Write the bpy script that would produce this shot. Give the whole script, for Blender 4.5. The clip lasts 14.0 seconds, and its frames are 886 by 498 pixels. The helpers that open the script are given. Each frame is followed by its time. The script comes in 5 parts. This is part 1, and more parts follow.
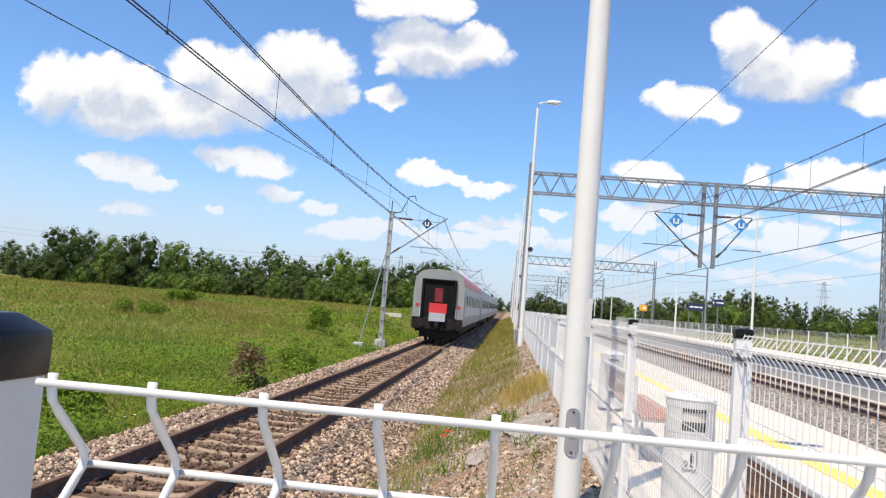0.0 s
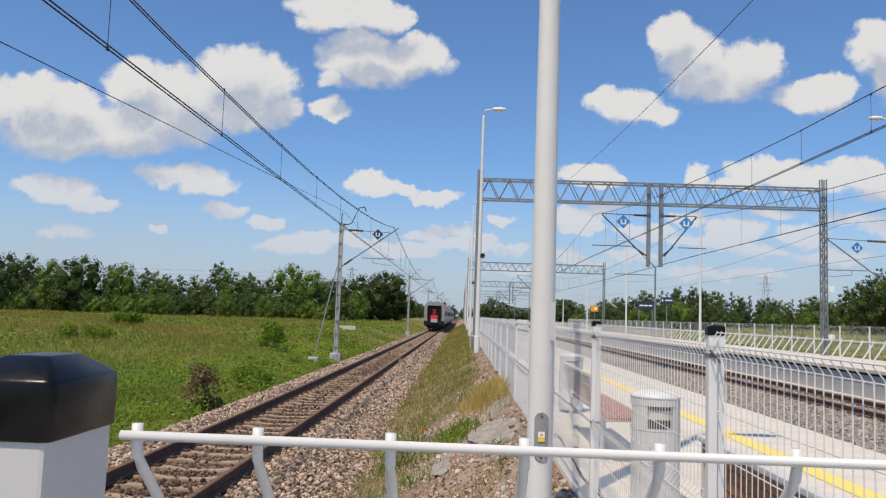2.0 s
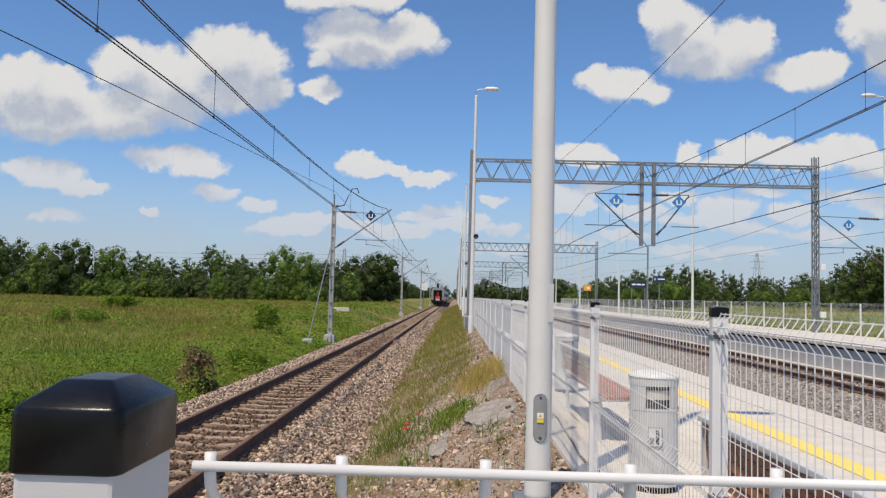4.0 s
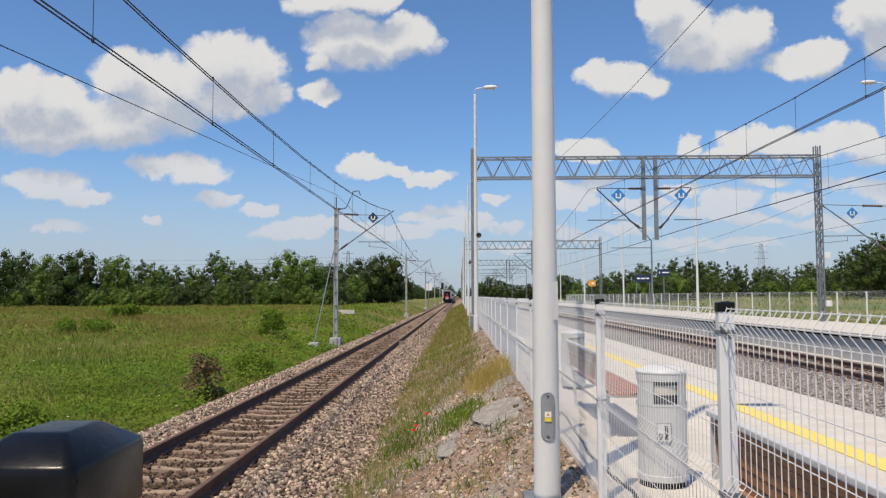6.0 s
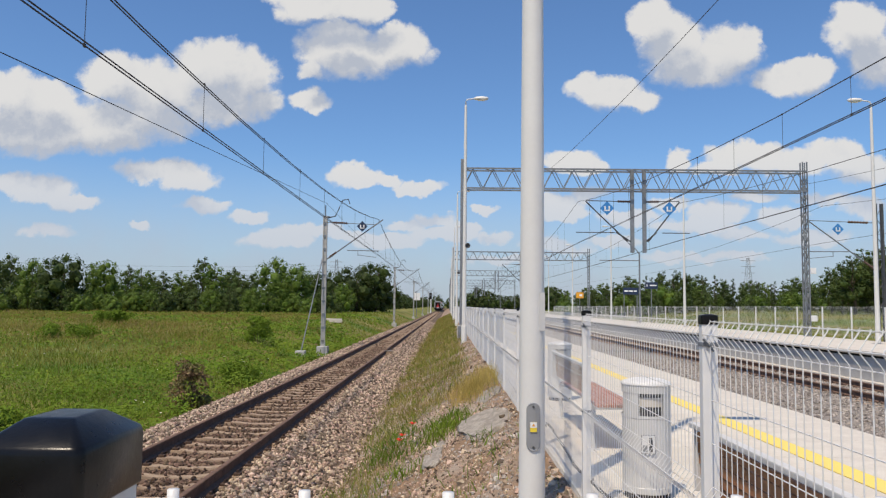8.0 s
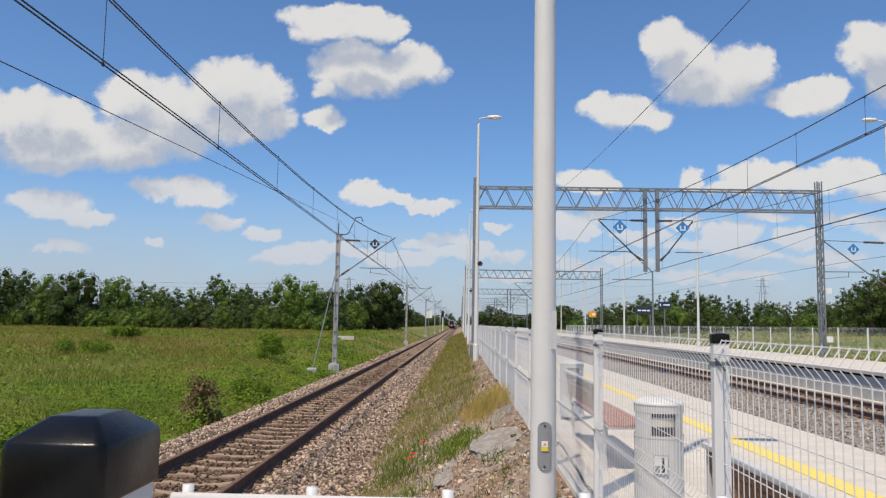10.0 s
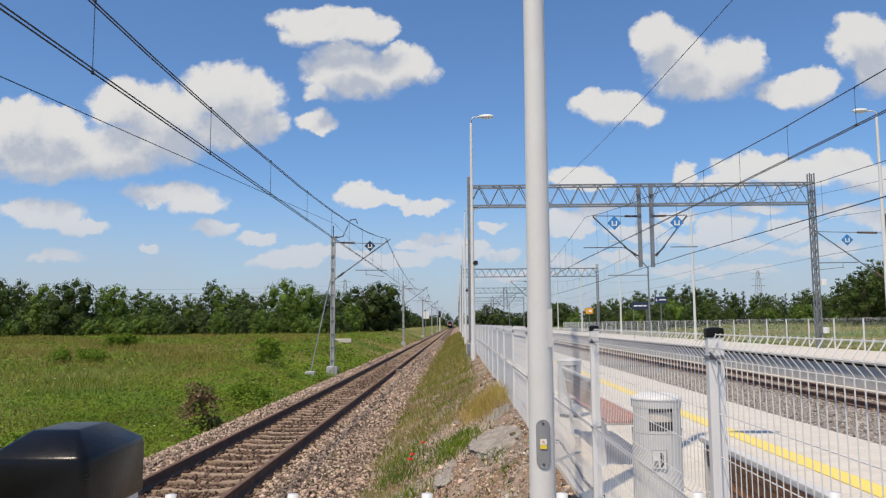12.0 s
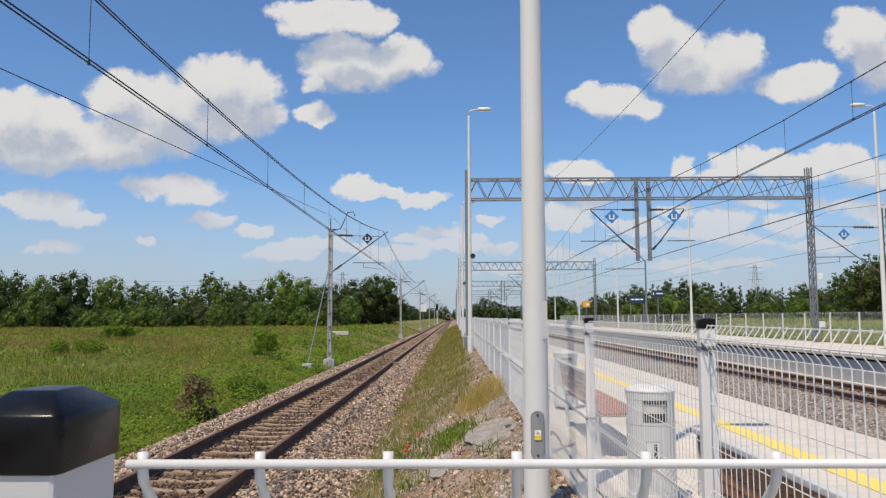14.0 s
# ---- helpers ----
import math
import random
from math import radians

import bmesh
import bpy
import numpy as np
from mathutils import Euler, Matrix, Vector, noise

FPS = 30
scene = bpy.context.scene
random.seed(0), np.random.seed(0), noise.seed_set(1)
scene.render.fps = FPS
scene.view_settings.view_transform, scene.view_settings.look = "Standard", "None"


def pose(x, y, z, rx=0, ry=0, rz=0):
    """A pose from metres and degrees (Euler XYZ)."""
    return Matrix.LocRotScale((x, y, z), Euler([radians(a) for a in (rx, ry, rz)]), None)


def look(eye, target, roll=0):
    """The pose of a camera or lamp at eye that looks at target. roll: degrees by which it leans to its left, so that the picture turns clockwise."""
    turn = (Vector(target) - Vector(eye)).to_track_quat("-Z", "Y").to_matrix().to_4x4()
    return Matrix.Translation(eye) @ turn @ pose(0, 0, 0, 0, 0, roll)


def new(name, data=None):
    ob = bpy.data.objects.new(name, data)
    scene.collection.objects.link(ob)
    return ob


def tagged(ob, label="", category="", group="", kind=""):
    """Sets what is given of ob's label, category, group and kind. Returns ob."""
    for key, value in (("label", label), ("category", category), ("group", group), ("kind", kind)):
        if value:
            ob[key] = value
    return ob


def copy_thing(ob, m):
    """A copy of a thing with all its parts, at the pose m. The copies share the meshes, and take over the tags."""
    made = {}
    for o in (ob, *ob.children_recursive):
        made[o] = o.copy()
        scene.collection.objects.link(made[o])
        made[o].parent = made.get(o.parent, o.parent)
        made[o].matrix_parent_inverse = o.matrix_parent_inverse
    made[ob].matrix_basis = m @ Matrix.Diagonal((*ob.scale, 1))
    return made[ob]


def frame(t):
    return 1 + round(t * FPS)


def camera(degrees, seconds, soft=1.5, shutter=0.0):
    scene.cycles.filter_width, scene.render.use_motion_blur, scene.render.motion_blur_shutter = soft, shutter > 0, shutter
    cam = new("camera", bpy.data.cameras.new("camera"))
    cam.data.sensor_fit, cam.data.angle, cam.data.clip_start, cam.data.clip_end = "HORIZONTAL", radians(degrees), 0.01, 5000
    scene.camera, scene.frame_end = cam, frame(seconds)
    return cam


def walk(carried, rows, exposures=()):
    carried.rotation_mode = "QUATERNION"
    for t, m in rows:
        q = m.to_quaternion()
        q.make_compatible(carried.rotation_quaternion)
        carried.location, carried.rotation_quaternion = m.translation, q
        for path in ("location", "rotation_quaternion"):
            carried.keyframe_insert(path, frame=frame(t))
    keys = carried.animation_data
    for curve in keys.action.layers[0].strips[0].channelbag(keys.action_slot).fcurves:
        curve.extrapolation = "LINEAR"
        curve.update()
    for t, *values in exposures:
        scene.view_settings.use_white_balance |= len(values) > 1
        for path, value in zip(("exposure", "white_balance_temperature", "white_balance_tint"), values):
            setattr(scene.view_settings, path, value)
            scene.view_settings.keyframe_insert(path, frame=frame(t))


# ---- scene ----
cam = camera(60.2, 14.0, soft=1.25)
PATH = [
    (0, (0.109, -0.064, 2.175), (-0.073, 1.923, 2.317), 4.7),
    (0.5, (0.081, -0.066, 2.181), (-0.044, 1.922, 2.356), 3.6),
    (1, (0.054, -0.04, 2.179), (-0.054, 1.95, 2.343), 3.0),
    (1.5, (0.038, -0.039, 2.174), (-0.063, 1.952, 2.342), 2.9),
    (2, (0.029, -0.028, 2.175), (-0.025, 1.963, 2.348), 2.0),
    (2.5, (0.016, -0.024, 2.176), (-0.029, 1.968, 2.346), 2.0),
    (3, (0.0, -0.033, 2.172), (-0.043, 1.961, 2.319), 1.9),
    (5.3, (-0.012, 0.035, 2.21), (-0.053, 2.031, 2.328), 0.6),
    (5.5, (-0.01, 0.031, 2.21), (-0.063, 2.027, 2.337), 0.5),
    (6, (-0.002, 0.018, 2.199), (-0.044, 2.014, 2.321), -0.2),
    (6.5, (0.004, -0.002, 2.202), (-0.026, 1.994, 2.331), -0.0),
    (7, (0.0, -0.003, 2.199), (-0.025, 1.991, 2.349), 0.6),
    (7.5, (0.001, -0.001, 2.196), (-0.02, 1.993, 2.34), 0.4),
    (8, (0.002, -0.008, 2.196), (-0.011, 1.987, 2.344), 0.6),
    (8.5, (0.004, -0.02, 2.189), (-0.039, 1.97, 2.384), 1.4),
    (11, (0.011, -0.027, 2.195), (-0.03, 1.963, 2.388), 0.5),
    (11.5, (0.015, -0.029, 2.196), (-0.021, 1.961, 2.388), 0.1),
    (12, (0.015, -0.029, 2.194), (-0.019, 1.961, 2.389), -0.4),
    (12.5, (0.016, -0.03, 2.191), (-0.019, 1.962, 2.375), -0.2),
    (13, (0.021, -0.033, 2.19), (-0.01, 1.958, 2.375), -0.2),
    (13.5, (0.028, -0.036, 2.19), (0.012, 1.955, 2.379), -0.1),
    (14, (0.03, -0.041, 2.183), (0.002, 1.951, 2.36), -0.2),
]
walk(cam, [(t, look(eye, to, lean)) for t, eye, to, lean in PATH],
     exposures=[(0.0, 0.50), (0.3, 0.46), (0.6, 0.34), (1.0, 0.20), (1.5, 0.08), (2.0, 0.02), (3.0, 0.0), (14.0, 0.0)])

# ---------------------------------------------------------------- light
SUN_FROM = Vector((-0.262, -0.450, 1.02)).normalized()
sun = new("sun", bpy.data.lights.new("sun", "SUN"))
sun.data.energy, sun.data.angle, sun.data.color = 4.55, radians(0.55), (1.0, 0.855, 0.675)
sun.matrix_basis = look(SUN_FROM * 60, (0, 0, 0))


def nodes_of(tree):
    """Short makers of nodes and links in a node tree."""
    def add(kind, **values):
        n = tree.nodes.new(kind)
        for key, value in values.items():
            if key == "op":
                n.operation = value
            elif key == "mode":
                n.data_type = value
            elif key == "blend":
                n.blend_type = value
        return n

    def put(socket, value):
        if isinstance(value, bpy.types.NodeSocket):
            tree.links.new(value, socket)
        elif value is not None:
            socket.default_value = value

    def calc(op, a, b=None, c=None, clamp=False):
        n = add("ShaderNodeMath", op=op)
        n.use_clamp = clamp
        put(n.inputs[0], a)
        put(n.inputs[1], b)
        put(n.inputs[2], c)
        return n.outputs[0]

    def mix(f, a, b, blend="MIX"):
        n = add("ShaderNodeMix", mode="RGBA", blend=blend)
        put(n.inputs[0], f)
        put(n.inputs[6], a if isinstance(a, bpy.types.NodeSocket) else (*a[:3], 1))
        put(n.inputs[7], b if isinstance(b, bpy.types.NodeSocket) else (*b[:3], 1))
        return n.outputs[2]

    def steps(value, low, high, a=0.0, b=1.0):
        n = add("ShaderNodeMapRange")
        n.interpolation_type = "SMOOTHSTEP"
        for i, v in enumerate((value, low, high, a, b)):
            put(n.inputs[i], v)
        return n.outputs[0]

    def grain(vector, scale, detail=4, rough=0.55):
        n = add("ShaderNodeTexNoise")
        put(n.inputs["Vector"], vector)
        put(n.inputs["Scale"], scale)
        put(n.inputs["Detail"], detail)
        put(n.inputs["Roughness"], rough)
        return n.outputs[0]

    return add, put, calc, mix, steps, grain


# Cumulus: middle (east, up) and half sizes of each puff, as tangents of the view along the track.
WEST_CLOUDS = [
    (-0.590, 0.275, 0.046, 0.034), (-0.544, 0.267, 0.050, 0.030), (-0.577, 0.236, 0.068, 0.038), (-0.531, 0.217, 0.100, 0.027), (-0.446, 0.297, 0.053, 0.037),
    (-0.388, 0.278, 0.068, 0.045), (-0.317, 0.314, 0.057, 0.040), (-0.271, 0.300, 0.042, 0.042), (-0.304, 0.264, 0.073, 0.029), (-0.425, 0.243, 0.104, 0.034),
    (-0.248, 0.268, 0.027, 0.024), (-0.654, 0.256, 0.056, 0.048), (-0.378, 0.177, 0.064, 0.018), (-0.405, 0.180, 0.042, 0.014), (-0.348, 0.165, 0.046, 0.019),
    (-0.323, 0.130, 0.035, 0.010), (-0.263, 0.112, 0.027, 0.010), (-0.545, 0.149, 0.056, 0.019), (-0.583, 0.155, 0.030, 0.016), (-0.498, 0.133, 0.035, 0.013),
    (-0.527, 0.093, 0.042, 0.011), (-0.410, 0.103, 0.014, 0.008),
    (-0.509, 0.236, 0.070, 0.030), (-0.463, 0.221, 0.063, 0.025),
]
HIGH_CLOUDS = [
    (-0.147, 0.363, 0.052, 0.016), (-0.079, 0.359, 0.028, 0.016), (-0.170, 0.411, 0.081, 0.019),
    (-0.166, 0.396, 0.073, 0.022), (-0.109, 0.394, 0.034, 0.019), (-0.124, 0.336, 0.073, 0.034), (-0.066, 0.344, 0.043, 0.030), (-0.165, 0.340, 0.046, 0.029),
    (-0.184, 0.311, 0.024, 0.014), (-0.186, 0.271, 0.030, 0.016), (-0.125, 0.169, 0.037, 0.014), (-0.040, 0.155, 0.034, 0.010), (-0.078, 0.164, 0.018, 0.006),
]
EAST_CLOUDS = [
    (0.268, 0.386, 0.030, 0.030), (0.298, 0.353, 0.050, 0.040), (0.372, 0.346, 0.045, 0.037), (0.331, 0.322, 0.070, 0.032), (0.391, 0.354, 0.026, 0.027),
    (0.214, 0.283, 0.054, 0.024), (0.183, 0.292, 0.027, 0.019), (0.253, 0.275, 0.030, 0.016), (0.453, 0.306, 0.056, 0.024), (0.483, 0.321, 0.030, 0.019),
    (0.422, 0.300, 0.024, 0.011), (0.544, 0.374, 0.042, 0.042), (0.565, 0.334, 0.035, 0.042), (0.161, 0.194, 0.043, 0.014), (0.190, 0.185, 0.026, 0.011),
    (0.302, 0.198, 0.018, 0.016), (0.391, 0.202, 0.050, 0.019), (0.442, 0.193, 0.064, 0.019), (0.509, 0.206, 0.043, 0.019), (0.546, 0.187, 0.040, 0.021),
    (0.353, 0.187, 0.034, 0.011),
]
LOW_CLOUDS_WEST = [
    (0.047, 0.128, 0.021, 0.006), (-0.018, 0.115, 0.032, 0.010), (0.019, 0.104, 0.029, 0.010), (0.060, 0.092, 0.021, 0.010), (-0.055, 0.106, 0.029, 0.009),
    (-0.003, 0.094, 0.050, 0.011), (-0.241, 0.081, 0.037, 0.011), (-0.182, 0.100, 0.042, 0.010), (-0.215, 0.089, 0.040, 0.012), (-0.077, 0.085, 0.050, 0.011),
    (-0.122, 0.092, 0.040, 0.008), (0.071, 0.061, 0.064, 0.007),
]
LOW_CLOUDS_EAST = [
    (0.145, 0.135, 0.040, 0.014), (0.183, 0.147, 0.026, 0.011), (0.154, 0.122, 0.032, 0.010), (0.293, 0.135, 0.032, 0.010), (0.359, 0.127, 0.040, 0.014),
    (0.440, 0.120, 0.034, 0.014), (0.499, 0.145, 0.048, 0.010), (0.404, 0.147, 0.034, 0.008), (0.322, 0.108, 0.057, 0.010), (0.234, 0.117, 0.042, 0.010),
    (0.382, 0.098, 0.040, 0.010), (0.545, 0.134, 0.034, 0.014), (0.145, 0.080, 0.050, 0.010), (0.219, 0.089, 0.042, 0.008), (0.476, 0.093, 0.057, 0.010),
    (0.329, 0.067, 0.096, 0.007),
]
PUFFS = WEST_CLOUDS + HIGH_CLOUDS + EAST_CLOUDS + LOW_CLOUDS_WEST + LOW_CLOUDS_EAST

world = bpy.data.worlds.new("world")
scene.world = world
world.use_nodes = True
world.node_tree.nodes.clear()


def cloud_group():
    """How thick the cloud is at a point of the sky plane."""
    g = bpy.data.node_groups.new("cloud_thickness", "ShaderNodeTree")
    g.interface.new_socket("Place", in_out="INPUT", socket_type="NodeSocketVector")
    g.interface.new_socket("Thickness", in_out="OUTPUT", socket_type="NodeSocketFloat")
    g.interface.new_socket("Mass", in_out="OUTPUT", socket_type="NodeSocketFloat")
    add, put, calc, mix, steps, grain = nodes_of(g)
    start, end = add("NodeGroupInput"), add("NodeGroupOutput")
    place = start.outputs[0]
    warp = add("ShaderNodeTexNoise")
    put(warp.inputs["Vector"], place)
    put(warp.inputs["Scale"], 26.0)
    put(warp.inputs["Detail"], 7.0)
    put(warp.inputs["Roughness"], 0.58)
    shift = add("ShaderNodeVectorMath", op="SUBTRACT")
    put(shift.inputs[0], warp.outputs["Color"])
    shift.inputs[1].default_value = (0.5, 0.5, 0.5)
    small = add("ShaderNodeVectorMath", op="SCALE")
    put(small.inputs[0], shift.outputs[0])
    small.inputs["Scale"].default_value = 0.040
    moved = add("ShaderNodeVectorMath", op="ADD")
    put(moved.inputs[0], place)
    put(moved.inputs[1], small.outputs[0])
    total = None
    for x, y, w, h in PUFFS:
        d = add("ShaderNodeVectorMath", op="SUBTRACT")
        put(d.inputs[0], moved.outputs[0])
        d.inputs[1].default_value = (x, y, 0)
        s = add("ShaderNodeVectorMath", op="MULTIPLY")
        put(s.inputs[0], d.outputs[0])
        s.inputs[1].default_value = (1 / w, 1 / h, 0)
        dot = add("ShaderNodeVectorMath", op="DOT_PRODUCT")
        put(dot.inputs[0], s.outputs[0])
        put(dot.inputs[1], s.outputs[0])
        bump = calc("MAXIMUM", calc("SUBTRACT", 1.0, dot.outputs["Value"]), -9.0)
        total = bump if total is None else calc("SMOOTH_MAX", total, bump, 0.35)
    heads = add("ShaderNodeTexVoronoi")
    put(heads.inputs["Vector"], moved.outputs[0])
    heads.normalize = True
    put(heads.inputs["Scale"], 30.0)
    put(heads.inputs["Detail"], 3.0)
    put(heads.inputs["Roughness"], 0.55)
    billow = calc("ADD", calc("MULTIPLY", calc("SUBTRACT", 0.40, heads.outputs["Distance"]), 1.3),
                  calc("MULTIPLY", calc("SUBTRACT", grain(place, 60.0, 6, 0.62), 0.5), 0.8))
    thick = calc("ADD", total, calc("MULTIPLY", billow, steps(total, -1.1, 0.3)))
    put(end.inputs[0], thick)
    put(end.inputs[1], total)
    return g


def build_sky():
    t = world.node_tree
    add, put, calc, mix, steps, grain = nodes_of(t)
    coord = add("ShaderNodeTexCoord")
    axes = add("ShaderNodeSeparateXYZ")
    put(axes.inputs[0], coord.outputs["Generated"])
    ahead = calc("MAXIMUM", calc("ABSOLUTE", axes.outputs[1]), 0.12)
    flat = add("ShaderNodeCombineXYZ")
    put(flat.inputs[0], calc("DIVIDE", axes.outputs[0], ahead))
    put(flat.inputs[1], calc("DIVIDE", axes.outputs[2], ahead))
    group = cloud_group()
    here, above = add("ShaderNodeGroup"), add("ShaderNodeGroup")
    here.node_tree = above.node_tree = group
    put(here.inputs[0], flat.outputs[0])
    lift = add("ShaderNodeVectorMath", op="ADD")
    put(lift.inputs[0], flat.outputs[0])
    lift.inputs[1].default_value = (-0.012, 0.042, 0)
    put(above.inputs[0], lift.outputs[0])
    lit = steps(calc("SUBTRACT", here.outputs[0], above.outputs[0]), -0.5, 1.0)
    mask = steps(here.outputs[0], -0.22, calc("SUBTRACT", 0.95, calc("MULTIPLY", lit, 0.45)))
    depth = steps(above.outputs[1], -0.45, 1.05)
    shade = calc("MULTIPLY", depth, calc("SUBTRACT", 1.25, lit), clamp=True)
    shade = calc("ADD", shade, calc("MULTIPLY", calc("MAXIMUM", calc("SUBTRACT", calc("ADD", here.outputs[1], 0.06), here.outputs[0]), 0.0), 0.55), clamp=True)
    body = mix(shade, (5.0, 4.92, 4.8), (3.15, 3.38, 3.85))
    body = mix(steps(axes.outputs[2], 0.03, 0.20), (4.2, 4.25, 4.55), body)
    sky = add("ShaderNodeTexSky")
    sky.sky_type = "NISHITA"
    sky.sun_disc = False
    sky.sun_elevation = math.asin(SUN_FROM.z)
    sky.sun_rotation = math.atan2(SUN_FROM.x, SUN_FROM.y)
    sky.air_density, sky.dust_density, sky.ozone_density = 1.0, 0.6, 2.0
    blue = mix(1.0, sky.outputs[0], (0.55, 0.72, 0.91), "MULTIPLY")
    veil = calc("MULTIPLY", steps(axes.outputs[2], 0.0, 0.20, 1.0, 0.0), calc("ADD", 0.40, calc("MULTIPLY", grain(flat.outputs[0], 9.0, 4, 0.6), 0.8)), clamp=True)
    blue = mix(veil, blue, (3.0, 3.35, 4.0))
    cover = calc("MULTIPLY", mask, steps(axes.outputs[2], 0.02, 0.20, 0.62, 0.97))
    final = mix(cover, blue, body)
    back = add("ShaderNodeBackground")
    put(back.inputs[0], final)
    back.inputs[1].default_value = 0.15
    out = add("ShaderNodeOutputWorld")
    put(out.inputs[0], back.outputs[0])


build_sky()

# ---------------------------------------------------------------- materials


def material(name, color, rough=0.6, metal=0.0, second=None, scale=8.0, amount=0.6, fine=0.0, bump=0.0, bump_scale=40.0,
             spread=0.0, third=None, third_scale=1.3, thin=0.0, gloss=0.5):
    """A painted, earthen or metal surface: two colours mixed by noise, a third in larger stains, bump, and a spread of tone from piece to piece."""
    m = bpy.data.materials.new(name)
    m.use_nodes = True
    t = m.node_tree
    add, put, calc, mix, steps, grain = nodes_of(t)
    shader = t.nodes["Principled BSDF"]
    where = add("ShaderNodeTexCoord").outputs["Object"]
    c = (*color, 1)
    if second:
        c = mix(steps(grain(where, scale, 5, 0.6), 0.5 - 0.28 * amount - 0.04, 0.5 + 0.28 * amount), color, second)
    if third:
        c = mix(steps(grain(where, third_scale, 4, 0.55), 0.42, 0.66), c, third)
    if fine:
        dust = grain(where, scale * 14, 3, 0.7)
        v = calc("ADD", 1 - fine / 2, calc("MULTIPLY", dust, fine))
        hsv = add("ShaderNodeHueSaturation")
        put(hsv.inputs["Color"], c)
        put(hsv.inputs["Value"], v)
        c = hsv.outputs[0]
    if spread:
        one = add("ShaderNodeObjectInfo").outputs["Random"]
        two = add("ShaderNodeNewGeometry").outputs["Random Per Island"]
        r = calc("FRACT", calc("ADD", one, two))
        hsv = add("ShaderNodeHueSaturation")
        put(hsv.inputs["Color"], c)
        put(hsv.inputs["Hue"], calc("ADD", 0.5 - spread * 0.014, calc("MULTIPLY", calc("FRACT", calc("MULTIPLY", r, 7.3)), spread * 0.028)))
        put(hsv.inputs["Value"], calc("ADD", 1 - spread * 0.5, calc("MULTIPLY", r, spread)))
        c = hsv.outputs[0]
    put(shader.inputs["Base Color"], c)
    put(shader.inputs["Roughness"], calc("ADD", rough - 0.08, calc("MULTIPLY", grain(where, scale * 3, 3), 0.16)))
    shader.inputs["Metallic"].default_value = metal
    shader.inputs["Specular IOR Level"].default_value = gloss
    if bump:
        b = add("ShaderNodeBump")
        b.inputs["Strength"].default_value = min(1.0, bump)
        b.inputs["Distance"].default_value = 0.02
        put(b.inputs["Height"], grain(where, bump_scale, 4, 0.65))
        put(shader.inputs["Normal"], b.outputs[0])
    if thin:
        leaf = add("ShaderNodeBsdfTranslucent")
        put(leaf.inputs[0], c)
        blend = add("ShaderNodeMixShader")
        blend.inputs[0].default_value = thin
        put(blend.inputs[1], shader.outputs[0])
        put(blend.inputs[2], leaf.outputs[0])
        put(t.nodes["Material Output"].inputs[0], blend.outputs[0])
    return m


